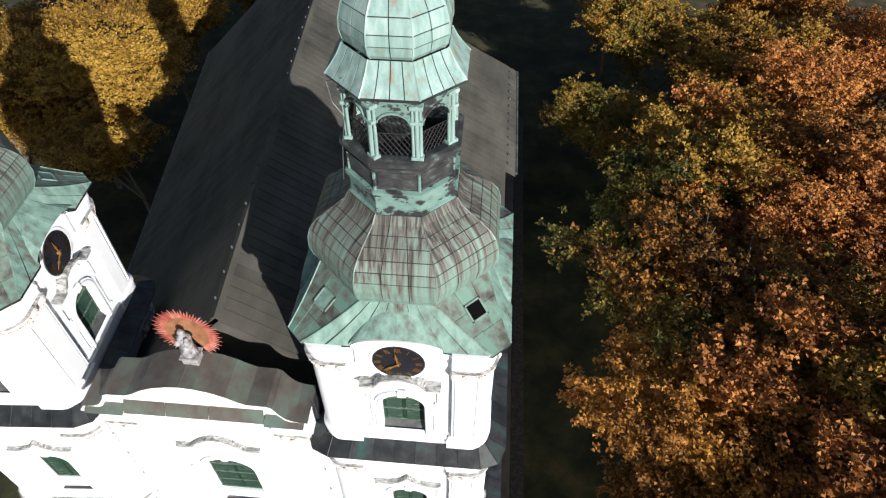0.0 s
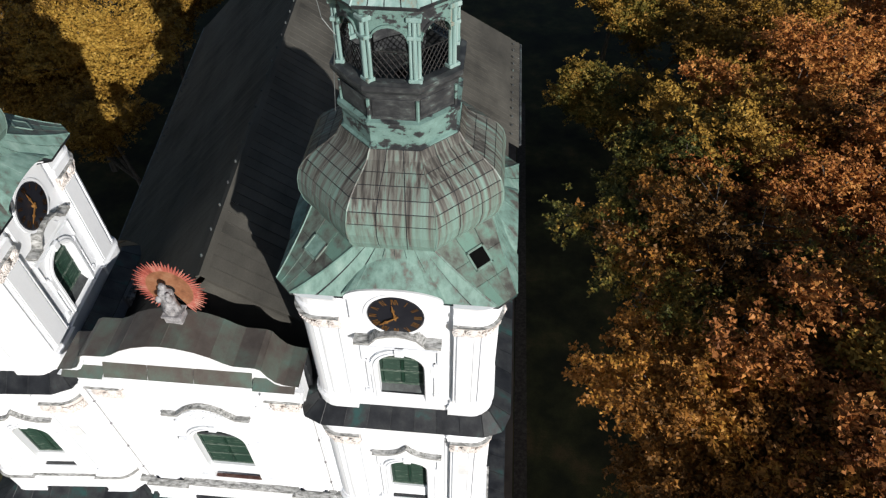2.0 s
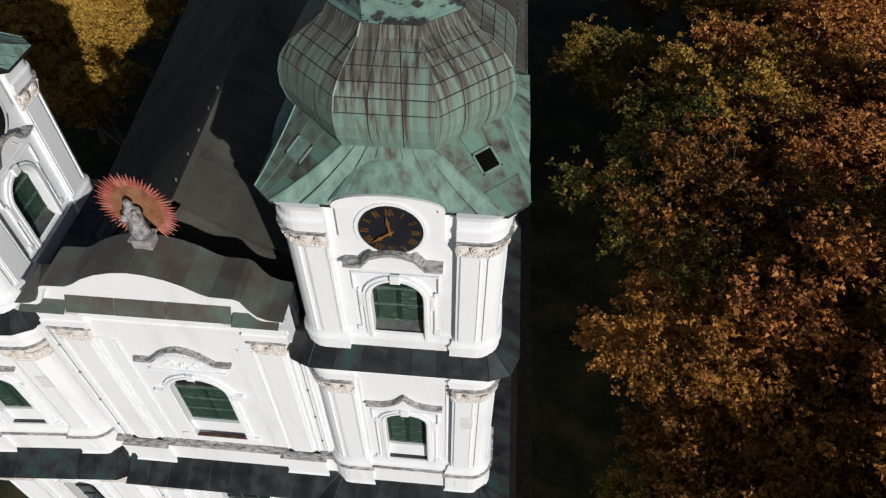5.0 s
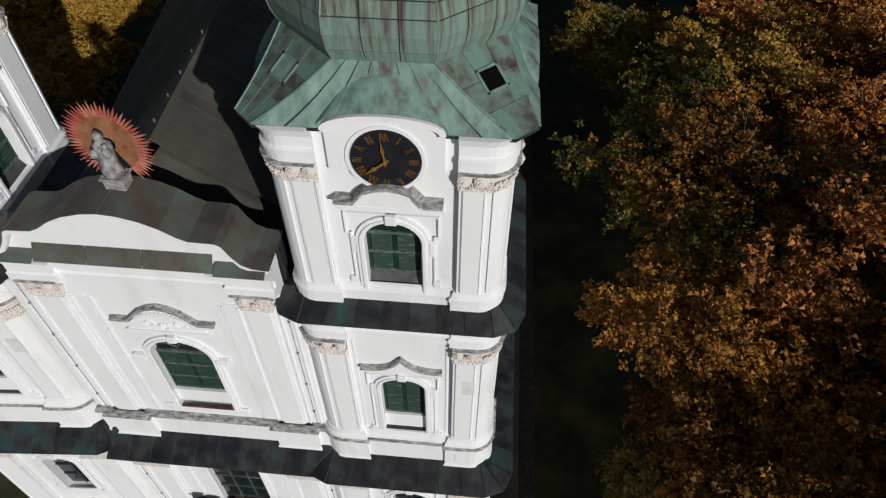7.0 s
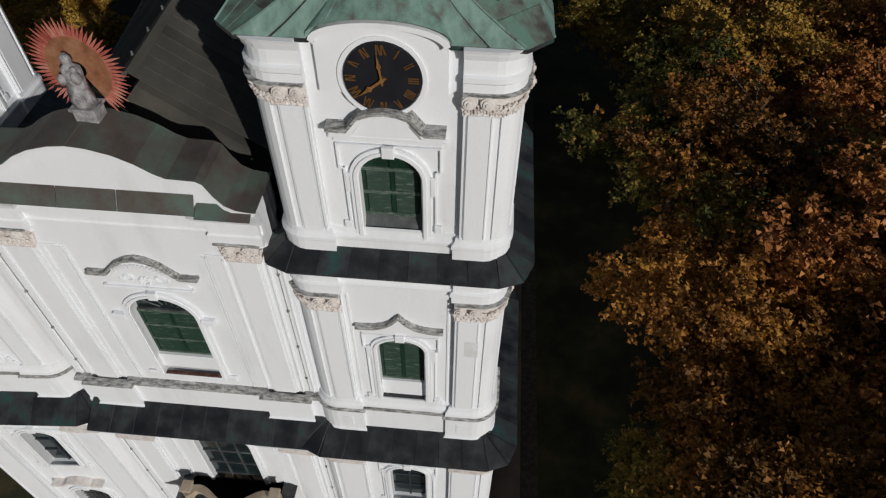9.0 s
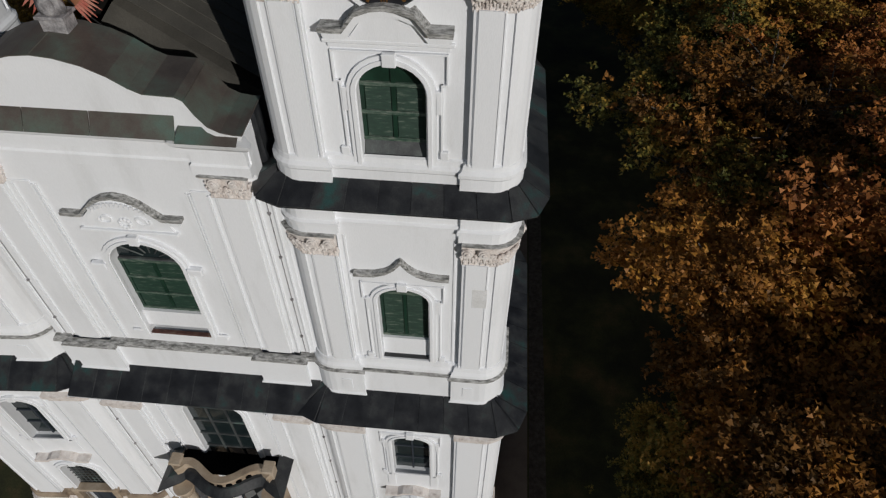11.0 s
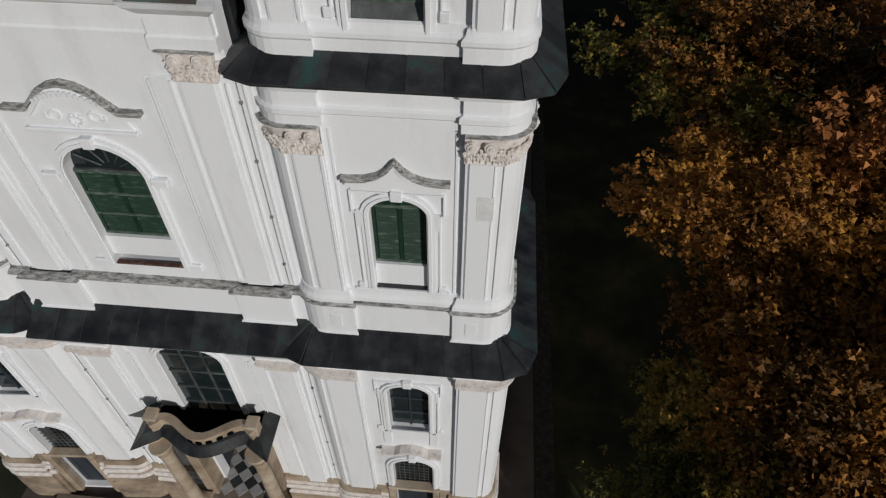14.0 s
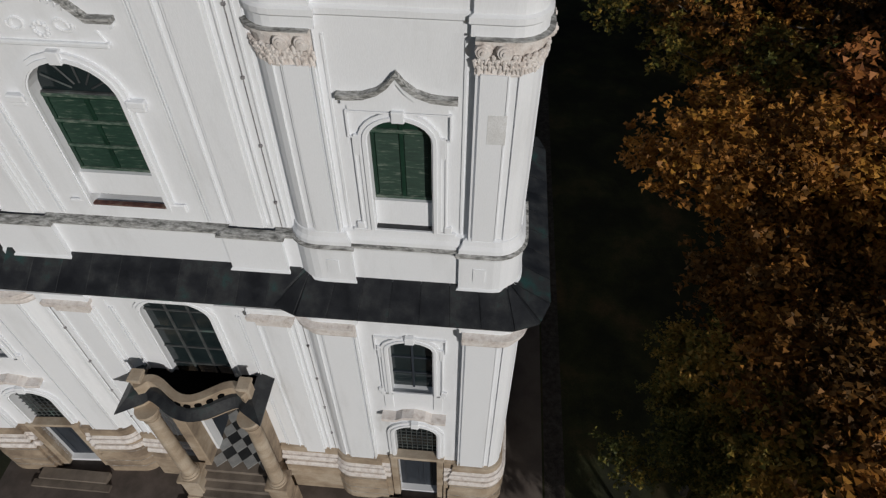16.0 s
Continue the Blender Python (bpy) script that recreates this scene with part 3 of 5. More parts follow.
    sweep(bm, MID, [(0.0, 16.34), (0.24, 16.34), (0.31, 16.39), (0.31, 16.45), (0.2, 16.5), (0.0, 16.52)])
    part("ledge_moulding", bm, STAINED, T, "grey stained ledge moulding")
    bm = bmesh.new()
    sweep(bm, MID, [(0.0, 16.49), (0.22, 16.49), (0.21, 16.62), (0.13, 16.74), (0.1, 16.9), (0.0, 16.95)])
    part("base_moulding", bm, PLASTER, T)
    for line in piers(MID):
        for i in ((1, 2), (-2, -3)):
            a, b = Vector(line[i[0]]), Vector(line[i[1]])
            pts = [a.lerp(b, 0.28), a.lerp(b, 0.72)]
            if i[0] < 0:
                pts.reverse()
            bm = bmesh.new()
            sweep(bm, [tuple(p) for p in pts], [(0.1, 15.3), (0.225, 15.3), (0.225, 15.85), (0.1, 15.85)], closed=False)
            part("pedestal_panel", bm, PLASTER, T)
    # upper-stage base course
    bm = bmesh.new()
    sweep(bm, UP, [(0.0, 24.6), (0.14, 24.6), (0.14, 25.2), (0.18, 25.26), (0.18, 25.36), (0.09, 25.45), (0.07, 25.58), (0.0, 25.62)])
    part("base_course", bm, PLASTER, T)
    # capitals and entablatures
    for P, z0, z1, fl in ((UP, 29.55, 30.2, 0.2), (MID, 22.15, 23.1, 0.22)):
        for line in piers(P):
            bm = bmesh.new()
            capital(bm, line[1:-1], z0, z1, fl)
            part("capital", bm, STUCCO, T, "weathered stucco capital with volutes and leaves", smooth=False)
            # abacus drawn as a thin dark grey line, in the ledges' material
            bm = bmesh.new()
            sweep(bm, line[1:-1], [(0.05, z1 - 0.03), (fl + 0.008, z1 - 0.03), (fl + 0.015, z1), (fl * 0.7, z1 + 0.012), (0.05, z1 + 0.02)], closed=False)
            part("abacus", bm, STAINED, T, "thin dark grey abacus slab")
    for line in piers(LOW):
        bm = bmesh.new()
        sweep(bm, line[1:-1], [(0.0, 12.25), (0.1, 12.3), (0.14, 12.4), (0.14, 12.55), (0.3, 12.75), (0.34, 13.0), (0.0, 13.05)], closed=False)
        part("capital", bm, STUCCO, T, "plain weathered stucco capital block")
    for P, z0, z1, over, name in ((LOW, 13.0, 14.2, 0.5, "lower_cornice"), (MID, 23.1, 24.4, 0.36, "middle_cornice"), (UP, 30.2, 31.35, 0.34, "upper_cornice")):
        h = z1 - z0
        bm = bmesh.new()
        lines = [(l[1:-1], False) for l in piers(P)] if name == "upper_cornice" else [(P, True)]
        for line, shut in lines:
          sweep(bm, line, [(0.0, z0), (0.1, z0), (0.1, z0 + 0.2 * h), (0.15, z0 + 0.24 * h), (0.15, z0 + 0.34 * h), (0.06, z0 + 0.38 * h), (0.06, z0 + 0.68 * h), (0.14, z0 + 0.72 * h), (over * 0.55, z0 + 0.84 * h), (over * 0.6, z0 + 0.9 * h), (over * 0.9, z0 + 0.93 * h), (over, z1), (0.0, z1 + 0.02)], closed=shut)
          if name == "upper_cornice":
            part(name, bm, PLASTER, T)
            bm = bmesh.new()
        if name != "upper_cornice":
            part(name, bm, PLASTER, T)
    # lead skirts over the cornices
    for wx, wy, c, z_in, z_out, d in ((3.26, 3.4, 0.4, 24.88, 24.42, 0.7), (3.18, 3.65, 0.16, 14.95, 14.38, 1.2)):
        P = plan(wx, wy, c, curve=2)
        bm = bmesh.new()
        sweep(bm, P, [(0.0, z_in), (d * 0.5, (z_in + z_out) / 2), (d, z_out), (d, z_out - 0.07), (0.0, z_out - 0.05)])
        sk = part("skirt_roof", bm, DARK_COPPER, T, "dark copper skirt roof over the cornice")
        sheets(sk, P, [(0.0, z_in + 0.014), (d + 0.02, z_out + 0.006)], 0.85, DARK_COPPER)
    # windows of the front
    y_up = -UPW + 0.13
    for k in range(4):
        R = Matrix.Rotation(radians(90 * k), 4, 'Z') @ Matrix.Translation((0, UPW - UPX if k % 2 else 0, 0))
        bm = bmesh.new()
        surround(bm, 0.0, 0.8, 25.35, 27.45, 28.2, y_up, 0.24, 0.10)
        box(bm, -1.35, 1.35, y_up - 0.06, y_up, 28.55, 28.66, 0.02)
        box(bm, -1.45, 1.45, y_up - 0.10, y_up, 28.66, 28.76, 0.02)
        part("window_surround", bm, PLASTER, T, "", R)
        bm = bmesh.new()
        eared_frame(bm, 1.14, 25.66, 28.5, y_up)
        part("frame_moulding", bm, PLASTER, T, "", R)
        shuttered_window(T, 0.0, 0.8, 25.9, 27.45, 28.2, y_up + 0.26, R)
        bm = bmesh.new()
        prism(bm, [(-0.8, 25.34), (0.8, 25.34), (0.8, 25.4), (-0.8, 25.4)], y_up - 0.04, y_up + 0.3)
        vs = [bm.verts.new(p) for p in ((-0.78, y_up + 0.0, 25.41), (0.78, y_up + 0.0, 25.41), (0.78, y_up + 0.27, 25.92), (-0.78, y_up + 0.27, 25.92))]
        bm.faces.new(vs)
        part("window_sill", bm, LEAD, T, "weathered copper window sill", R)
        # hood under the clock
        bm = bmesh.new()
        line = [(-1.42, 29.12), (-0.92, 29.12), (-0.62, 29.5), (-0.3, 29.62), (0.0, 29.66), (0.3, 29.62), (0.62, 29.5), (0.92, 29.12), (1.42, 29.12)]
        ribbon(bm, [(x, z + 0.03) for x, z in line], [(x, z - 0.08) for x, z in line], y_up - 0.40, y_up)
        part("hood_moulding", bm, STAINED, T, "stained hood moulding beneath the clock", R)
        bm = bmesh.new()
        ribbon(bm, [(x, z - 0.12) for x, z in line], [(x * 0.96, z - 0.30) for x, z in line], y_up - 0.22, y_up)
        ribbon(bm, [(x * 0.9, z - 0.30) for x, z in line], [(x * 0.9, 28.75) for x, z in line], y_up - 0.09, y_up)
        part("hood_base", bm, PLASTER, T, "", R)
        # gable round the clock
        arc = arch_line(1.45, 31.36, 31.74, 16)
        bm = bmesh.new()
        prism(bm, [(-1.45, 30.0), (1.45, 30.0)] + arc[::-1], y_up - 0.15, y_up + 0.3)
        part("clock_gable", bm, PLASTER, T, "", R)
        bm = bmesh.new()
        ribbon(bm, [(x, z) for x, z in arch_line(1.5, 31.34, 31.78, 16)], [(x * 0.94, z - 0.1) for x, z in arch_line(1.48, 31.34, 31.76, 16)], y_up - 0.34, y_up - 0.1)
        part("gable_moulding", bm, PLASTER, T, "", R)
        bm = bmesh.new()
        ring = [(1.0 * math.cos(radians(a)), 30.42 + 1.0 * math.sin(radians(a))) for a in range(0, 361, 12)]
        ringi = [(0.9 * math.cos(radians(a)), 30.42 + 0.9 * math.sin(radians(a))) for a in range(0, 361, 12)]
        ribbon(bm, ring, ringi, y_up - 0.19, y_up - 0.1)
        part("clock_rim", bm, PLASTER, T, "", R)
        clock(T, R @ pose(0, y_up - 0.18, 30.42))
    y_mid = -MIDW + 0.13
    bm = bmesh.new()
    surround(bm, 0.0, 0.79, 17.0, 20.15, 20.75, y_mid, 0.24, 0.09)
    box(bm, -1.2, -0.98, y_mid - 0.05, y_mid, 17.0, 20.0, 0.02)
    box(bm, 0.98, 1.2, y_mid - 0.05, y_mid, 17.0, 20.0, 0.02)
    box(bm, -1.45, 1.45, y_mid - 0.10, y_mid, 16.86, 17.0, 0.02)
    for x0, x1, z0, z1 in ((-1.6, -1.54, 16.95, 22.9), (1.54, 1.6, 16.95, 22.9)):
        box(bm, x0, x1, y_mid - 0.035, y_mid, z0, z1)
    part("window_surround", bm, PLASTER, T)
    shuttered_window(T, 0.0, 0.79, 17.95, 20.15, 20.75, y_mid + 0.26, None, 1, 2)
    bm = bmesh.new()
    box(bm, -0.79, 0.79, y_mid + 0.12, y_mid + 0.36, 17.0, 17.95)
    part("parapet_panel", bm, PLASTER, T)
    bm = bmesh.new()
    box(bm, -0.79, 0.79, y_mid - 0.02, y_mid + 0.13, 17.005, 17.05)
    part("window_sill", bm, DARK_COPPER, T, "dark metal window sill")
    line = [(-1.42, 21.42), (-1.15, 21.42), (-0.8, 21.45), (-0.45, 21.58), (-0.2, 21.78), (0.0, 22.05), (0.2, 21.78), (0.45, 21.58), (0.8, 21.45), (1.15, 21.42), (1.42, 21.42)]
    bm = bmesh.new()
    ribbon(bm, [(x, z + 0.05) for x, z in line], [(x, z - 0.08) for x, z in line], y_mid - 0.2, y_mid)
    part("hood_moulding", bm, STAINED, T, "stained ogee hood over the window")
    bm = bmesh.new()
    ribbon(bm, [(x * 0.93, z - 0.08) for x, z in line], [(x * 0.93, z - 0.24) for x, z in line], y_mid - 0.15, y_mid)
    ribbon(bm, [(x * 0.85, z - 0.24) for x, z in line], [(x * 0.85, 21.0) for x, z in line], y_mid - 0.07, y_mid)
    part("hood_base", bm, PLASTER, T)
    y_low = -LOWW + 0.13
    bm = bmesh.new()
    box(bm, 2.12, 2.57, -MIDW - 0.096, -MIDW - 0.08, 20.32, 21.16, 0.004)
    part("plaster_patch", bm, PATCH, T, "greyer repaired plaster patch")
    for fw, fa, fb, fy in ((1.13, 17.02, 20.98, y_mid), (1.08, 8.62, 12.2, y_low)):
        bm = bmesh.new()
        eared_frame(bm, fw, fa, fb, fy, 0.1)
        part("frame_moulding", bm, PLASTER, T)
    bm = bmesh.new()
    surround(bm, 0.0, 0.76, 8.5, 11.5, 12.0, y_low, 0.26, 0.09)
    box(bm, -1.2, 1.2, y_low - 0.09, y_low, 8.42, 8.6, 0.02)
    box(bm, -1.12, -0.76, y_low - 0.05, y_low, 7.4, 8.42, 0.02)
    box(bm, 0.76, 1.12, y_low - 0.05, y_low, 7.4, 8.42, 0.02)
    surround(bm, 0.0, 0.87, 2.9, 5.3, 6.0, y_low, 0.3, 0.10, ears=False)
    part("window_surround", bm, PLASTER, T)
    line = [(-1.25, 7.0), (-0.7, 7.0), (-0.45, 7.18), (0.0, 7.28), (0.45, 7.18), (0.7, 7.0), (1.25, 7.0)]
    bm = bmesh.new()
    ribbon(bm, [(x, z + 0.05) for x, z in line], [(x, z - 0.12) for x, z in line], y_low - 0.4, y_low)
    part("hood_moulding", bm, STUCCO, T, "weathered hood over the side door")
    bm = bmesh.new()
    ribbon(bm, [(x * 0.94, z - 0.12) for x, z in line], [(x * 0.94, z - 0.3) for x, z in line], y_low - 0.2, y_low)
    part("hood_base", bm, PLASTER, T)
    glazed_window(T, 0.0, 0.76, 8.5, 11.5, 12.0, y_low + 0.3, 2, 3, WOOD)
    # side door: jambs, fanlight lattice, leaf
    bm = bmesh.new()
    for s in (-1, 1):
        a, b = sorted((s * 0.87, s * 1.17))
        box(bm, a, b, y_low - 0.26, y_low + 0.2, GZ, 3.2, 0.03)
    box(bm, -1.2, 1.2, y_low - 0.24, y_low + 0.2, 3.12, 3.3, 0.03)
    part("door_jamb", bm, LIMESTONE, T, "tan limestone door jamb")
    bm = bmesh.new()
    prism(bm, [(-0.87, 3.3), (0.87, 3.3)] + arch_line(0.87, 5.3, 6.0)[::-1], y_low + 0.3, y_low + 0.34)
    fan = part("fanlight", bm, GLASS, T, "dark fanlight behind an iron lattice")
    bm = bmesh.new()
    for i in range(-3, 4):
        box(bm, i * 0.22 - 0.018, i * 0.22 + 0.018, y_low + 0.2, y_low + 0.235, 3.3, 5.85 - abs(i) * 0.1)
    for k in range(8):
        box(bm, -0.86, 0.86, y_low + 0.21, y_low + 0.245, 3.45 + k * 0.29 - 0.016, 3.45 + k * 0.29 + 0.016)
    part("lattice", bm, LEAD, fan, "grey iron lattice")
    bm = bmesh.new()
    box(bm, -0.86, 0.86, y_low + 0.3, y_low + 0.36, GZ + 0.2, 3.12)
    door = part("door", bm, WOOD, T, "dark blue-grey wooden door")
    bm = bmesh.new()
    for sx in (-0.62, 0.0, 0.24, 0.6):
        box(bm, sx - 0.03, sx + 0.03, y_low + 0.27, y_low + 0.31, GZ + 0.25, 3.05, 0.008)
    part("door_rail", bm, WOOD, door)
    # copper roof from eave to dome
    ev = plan(3.64, 3.6, 0.55, curve=1)
    bm = bmesh.new()
    top8 = octagon(2.77)
    lo = [Vector((x, y, 31.36)) for x, y in ev]
    hi = [Vector((x, y, 32.7)) for x, y in top8]

    def along(a, b, f):
        """A hollow line from the eave to the dome's foot."""
        p = a.lerp(b, f)
        p.z = a.z + (b.z - a.z) * (0.72 * f + 0.28 * f * f)
        return p
    steps = [0, 0.25, 0.5, 0.75, 1.0]
    cols = [0.0, 0.13, 0.26, 0.32, 0.38, 0.44, 0.5, 0.56, 0.62, 0.68, 0.74, 0.87, 1.0]

    def foot(u):
        """Where the roof begins above the arch over the clock, for a place u along the eave."""
        f = 0.0
        while f < 0.6:
            x = (u - 0.5) * 6.18 * (1 - f) + (u - 0.5) * 2.29 * f
            z = 31.36 + 1.34 * (0.72 * f + 0.28 * f * f)
            if abs(x) >= 1.45 or z >= 31.34 + 0.40 * math.sqrt(1 - (x / 1.45) ** 2):
                break
            f += 0.02
        return f

    def roof_point(i, u, q):
        j = (i + 1) % 8
        f0 = foot(u) if i % 2 == 0 else 0.0
        f = f0 + (1 - f0) * q
        return along(lo[i], hi[i], f).lerp(along(lo[j], hi[j], f), u)
    for i in range(8):
        us = cols if i % 2 == 0 else [0.0, 1.0]
        grid = [[bm.verts.new(roof_point(i, u, q)) for u in us] for q in steps]
        for a, b in zip(grid, grid[1:]):
            for k in range(len(us) - 1):
                bm.faces.new((a[k], a[k + 1], b[k + 1], b[k]))
    for i in range(8):
        us = cols if i % 2 == 0 else [0.0, 1.0]
        for ua, ub in zip(us, us[1:]):
            if i % 2 == 0 and (foot(ua) > 0 or foot(ub) > 0):
                continue
            a, b = roof_point(i, ua, 0), roof_point(i, ub, 0)
            inner = [Vector((p.x * 0.86, p.y * 0.86, 31.27)) for p in (b, a)]
            low2 = [p + Vector((0, 0, -0.09)) for p in (b, a)]
            bm.faces.new([bm.verts.new(p) for p in (a, b, low2[0], low2[1])])
            bm.faces.new([bm.verts.new(p) for p in (low2[1], low2[0], inner[0], inner[1])])
    roof = part("tower_roof", bm, DARK_COPPER, T, "green copper roof flaring from the dome to the eaves")
    for i in range(8):
        wide = i % 2 == 0
        spans = [(0.0, 0.13), (0.13, 0.26), (0.26, 0.38), (0.38, 0.5), (0.5, 0.62), (0.62, 0.74), (0.74, 0.87), (0.87, 1.0)] if wide else [(0.0, 0.34), (0.34, 0.66), (0.66, 1.0)]
        cuts = [0.0, 1.0] if wide else [0.0, 0.36, 0.68, 1.0]
        for f0, f1 in zip(cuts, cuts[1:]):
            for ua, ub in spans:
                g = 0.0065
                grid = [[roof_point(i, u, f0 + (f1 - f0) * q / 4 + (0.006 if q == 0 and f0 else 0.0)) + Vector((0, 0, 0.006)) for u in (ua + g, ub - g)] for q in range(5)]
                bm = bmesh.new()
                panel(bm, grid, 0.02)
                for a, b in zip(grid, grid[1:]):
                    rod(bm, a[1] + Vector((0, 0, 0.02)), b[1] + Vector((0, 0, 0.02)), 0.014)
                part("copper_sheet", bm, COPPER if wide else COPPER_CORNER, roof)
        bm = bmesh.new()
        for f0, f1 in zip(steps, steps[1:]):
            rod(bm, along(lo[i], hi[i], f0) + Vector((0, 0, 0.02)), along(lo[i], hi[i], f1) + Vector((0, 0, 0.02)), 0.035)
        part("hip_roll", bm, COPPER, roof)
    # eyebrow over each clock
    for k in range(4):
        R = Matrix.Rotation(radians(90 * k), 4, 'Z')
        arc0, arc1 = arch_line(1.54, 31.36, 31.82, 12), arch_line(0.9, 32.12, 32.5, 12)
        for c in range(4):
            grid = []
            for f in (0, 0.3, 0.6, 1.0):
                row = []
                for q in range(c * 3, c * 3 + 4):
                    x = arc0[q][0] * (1 - f) + arc1[q][0] * f
                    z = arc0[q][1] * (1 - f) + arc1[q][1] * f
                    row.append(Vector((x, -3.6 + f * 0.8, z + 0.03)))
                grid.append(row)
            bm = bmesh.new()
            panel(bm, grid, 0.02)
            for a, b in zip(grid, grid[1:]):
                rod(bm, a[-1] + Vector((0, 0, 0.015)), b[-1] + Vector((0, 0, 0.015)), 0.014)
            part("eyebrow_sheet", bm, COPPER, roof, "", R)
        # hatch on a hip
    for k in range(4):
        i = 1 + 2 * k
        j = (i + 1) % 8
        a, b = along(lo[i], hi[i], 0.56), along(lo[j], hi[j], 0.56)
        a2, b2 = along(lo[i], hi[i], 0.76), along(lo[j], hi[j], 0.76)
        c = (a + b + a2 + b2) / 4
        ux = (b - a).normalized()
        uy = ((a2 + b2) - (a + b)).normalized()
        uz = ux.cross(uy)
        m = Matrix((ux, uy, uz)).transposed().to_4x4()
        m.translation = c
        bm = bmesh.new()
        for x0, x1, y0, y1 in ((-0.34, -0.27, -0.32, 0.32), (0.27, 0.34, -0.32, 0.32), (-0.34, 0.34, -0.32, -0.25), (-0.34, 0.34, 0.25, 0.32)):
            box(bm, x0, x1, y0, y1, -0.05, 0.07, 0.01)
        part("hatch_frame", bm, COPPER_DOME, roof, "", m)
        # no hole is cut: the first hatch is a slab, its shade painted black
        bm = bmesh.new()
        box(bm, -0.27, 0.27, -0.25, 0.25, -0.02, 0.045)
        part("hatch", bm, BLACK if k == 0 else COPPER, roof, "slab painted black for the shaded hole of an open hatch" if k == 0 else "closed copper roof hatch", m)
    # dome
    dome = [(2.68, 32.62), (2.8, 32.72), (2.95, 33.02), (3.04, 33.42), (3.02, 33.82), (2.92, 34.18), (2.7, 34.48), (2.4, 34.72), (2.08, 34.92), (1.82, 35.12), (1.66, 35.38)]
    bm = bmesh.new()
    octa_shell(bm, dome)
    dm = part("dome", bm, DARK_COPPER, T, "eight-sided copper onion dome, streaked brown and green")
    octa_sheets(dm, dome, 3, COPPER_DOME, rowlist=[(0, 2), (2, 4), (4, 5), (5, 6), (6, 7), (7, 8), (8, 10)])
    # neck, balcony, lantern
    bm = bmesh.new()
    octa_shell(bm, [(1.6, 35.26), (1.66, 35.3), (1.66, 35.42), (1.58, 35.46), (1.58, 36.0), (1.68, 36.08), (1.68, 36.22), (1.55, 36.26)])
    part("neck", bm, LANTERN, T, "pale green copper neck band with bare dark patches")
    bm = bmesh.new()
    octa_shell(bm, [(1.54, 36.2), (1.53, 36.92), (1.6, 36.96), (1.6, 37.06), (1.68, 37.1), (1.74, 37.2), (1.74, 37.34), (1.6, 37.38), (1.36, 37.36), (1.34, 36.7), (0.2, 36.7)])
    base = part("lantern_base", bm, LANTERN_DARK, T, "grey metal-clad lantern base with a ledge")
    for k in range(8):
        bm = bmesh.new()
        box(bm, -0.55, 0.55, -1.565, -1.52, 36.34, 36.86, 0.01)
        part("base_panel", bm, LANTERN_DARK, base, "", Matrix.Rotation(radians(45 * k), 4, 'Z'))
        bm = bmesh.new()
        c = 1.55 / math.cos(math.pi / 8)
        rod(bm, (c * math.sin(math.pi / 8), -c * math.cos(math.pi / 8), 36.15), (c * math.sin(math.pi / 8), -c * math.cos(math.pi / 8), 36.85), 0.05, 6)
        part("corner_roll", bm, LANTERN, base, "", Matrix.Rotation(radians(45 * k), 4, 'Z'))
    post = None
    for k in range(8):
        R = Matrix.Rotation(radians(45 * k), 4, 'Z')
        if post is None:
            bm = bmesh.new()
            c = 1.47 / math.cos(math.pi / 8)
            px, py = c * math.sin(math.pi / 8), -c * math.cos(math.pi / 8)
            for dx, dy, w in ((-0.11, 0.0, 0.06), (0.0, -0.03, 0.075), (0.095, 0.055, 0.06)):
                bmesh.ops.create_cone(bm, cap_ends=True, segments=10, radius1=w * 0.85, radius2=w * 0.78, depth=1.72, matrix=Matrix.Translation((px + dx, py + dy, 38.22)))
            box(bm, px - 0.18, px + 0.17, py - 0.1, py + 0.14, 37.34, 37.46, 0.02)
            box(bm, px - 0.18, px + 0.17, py - 0.1, py + 0.14, 38.5, 38.6, 0.02)
            box(bm, px - 0.19, px + 0.18, py - 0.11, py + 0.15, 38.95, 39.07, 0.02)
            post = part("lantern_post", bm, COPPER_PALE, T, "pale green copper column bundle")
            bm = bmesh.new()
            hw = 1.47 * math.tan(math.pi / 8)
            arc = arch_line(hw - 0.16, 38.42, 38.8, 10)
            ribbon(bm, [(x, 39.25) for x, z in arc], arc, -1.5, -1.38)
            ribbon(bm, [(x, z + 0.07) for x, z in arc], arc, -1.56, -1.36)
            arch = part("lantern_arch", bm, LANTERN, T, "copper arch with dark bare patches")
            bm = bmesh.new()
            g0, g1 = 37.42, 38.12
            x0, x1 = -hw + 0.15, hw - 0.15
            for q in range(-4, 8):
                for sl in (-1, 1):
                    # one bar of the diamond mesh, cut to its field
                    xa = x0 + (x1 - x0) * q / 6
                    xb = xa + 0.5
                    if sl < 0:
                        xa, xb = xb, xa
                    ta, tb = sorted(((x0 - xa) / (xb - xa), (x1 - xa) / (xb - xa)))
                    ta, tb = max(0.0, ta), min(1.0, tb)
                    if tb - ta > 0.05:
                        rod(bm, (xa + (xb - xa) * ta, -1.42, g0 + (g1 - g0) * ta), (xa + (xb - xa) * tb, -1.42, g0 + (g1 - g0) * tb), 0.013, 4)
            rod(bm, (x0, -1.42, g1), (x1, -1.42, g1), 0.018, 4)
            net = part("lantern_grille", bm, IRON, T, "rusty wire grille")
        else:
            share(post, R)
            share(arch, R)
            share(net, R)
    bm = bmesh.new()
    octa_shell(bm, [(0.2, 39.2), (1.48, 39.2), (1.55, 39.12), (1.55, 39.25), (1.66, 39.35)])
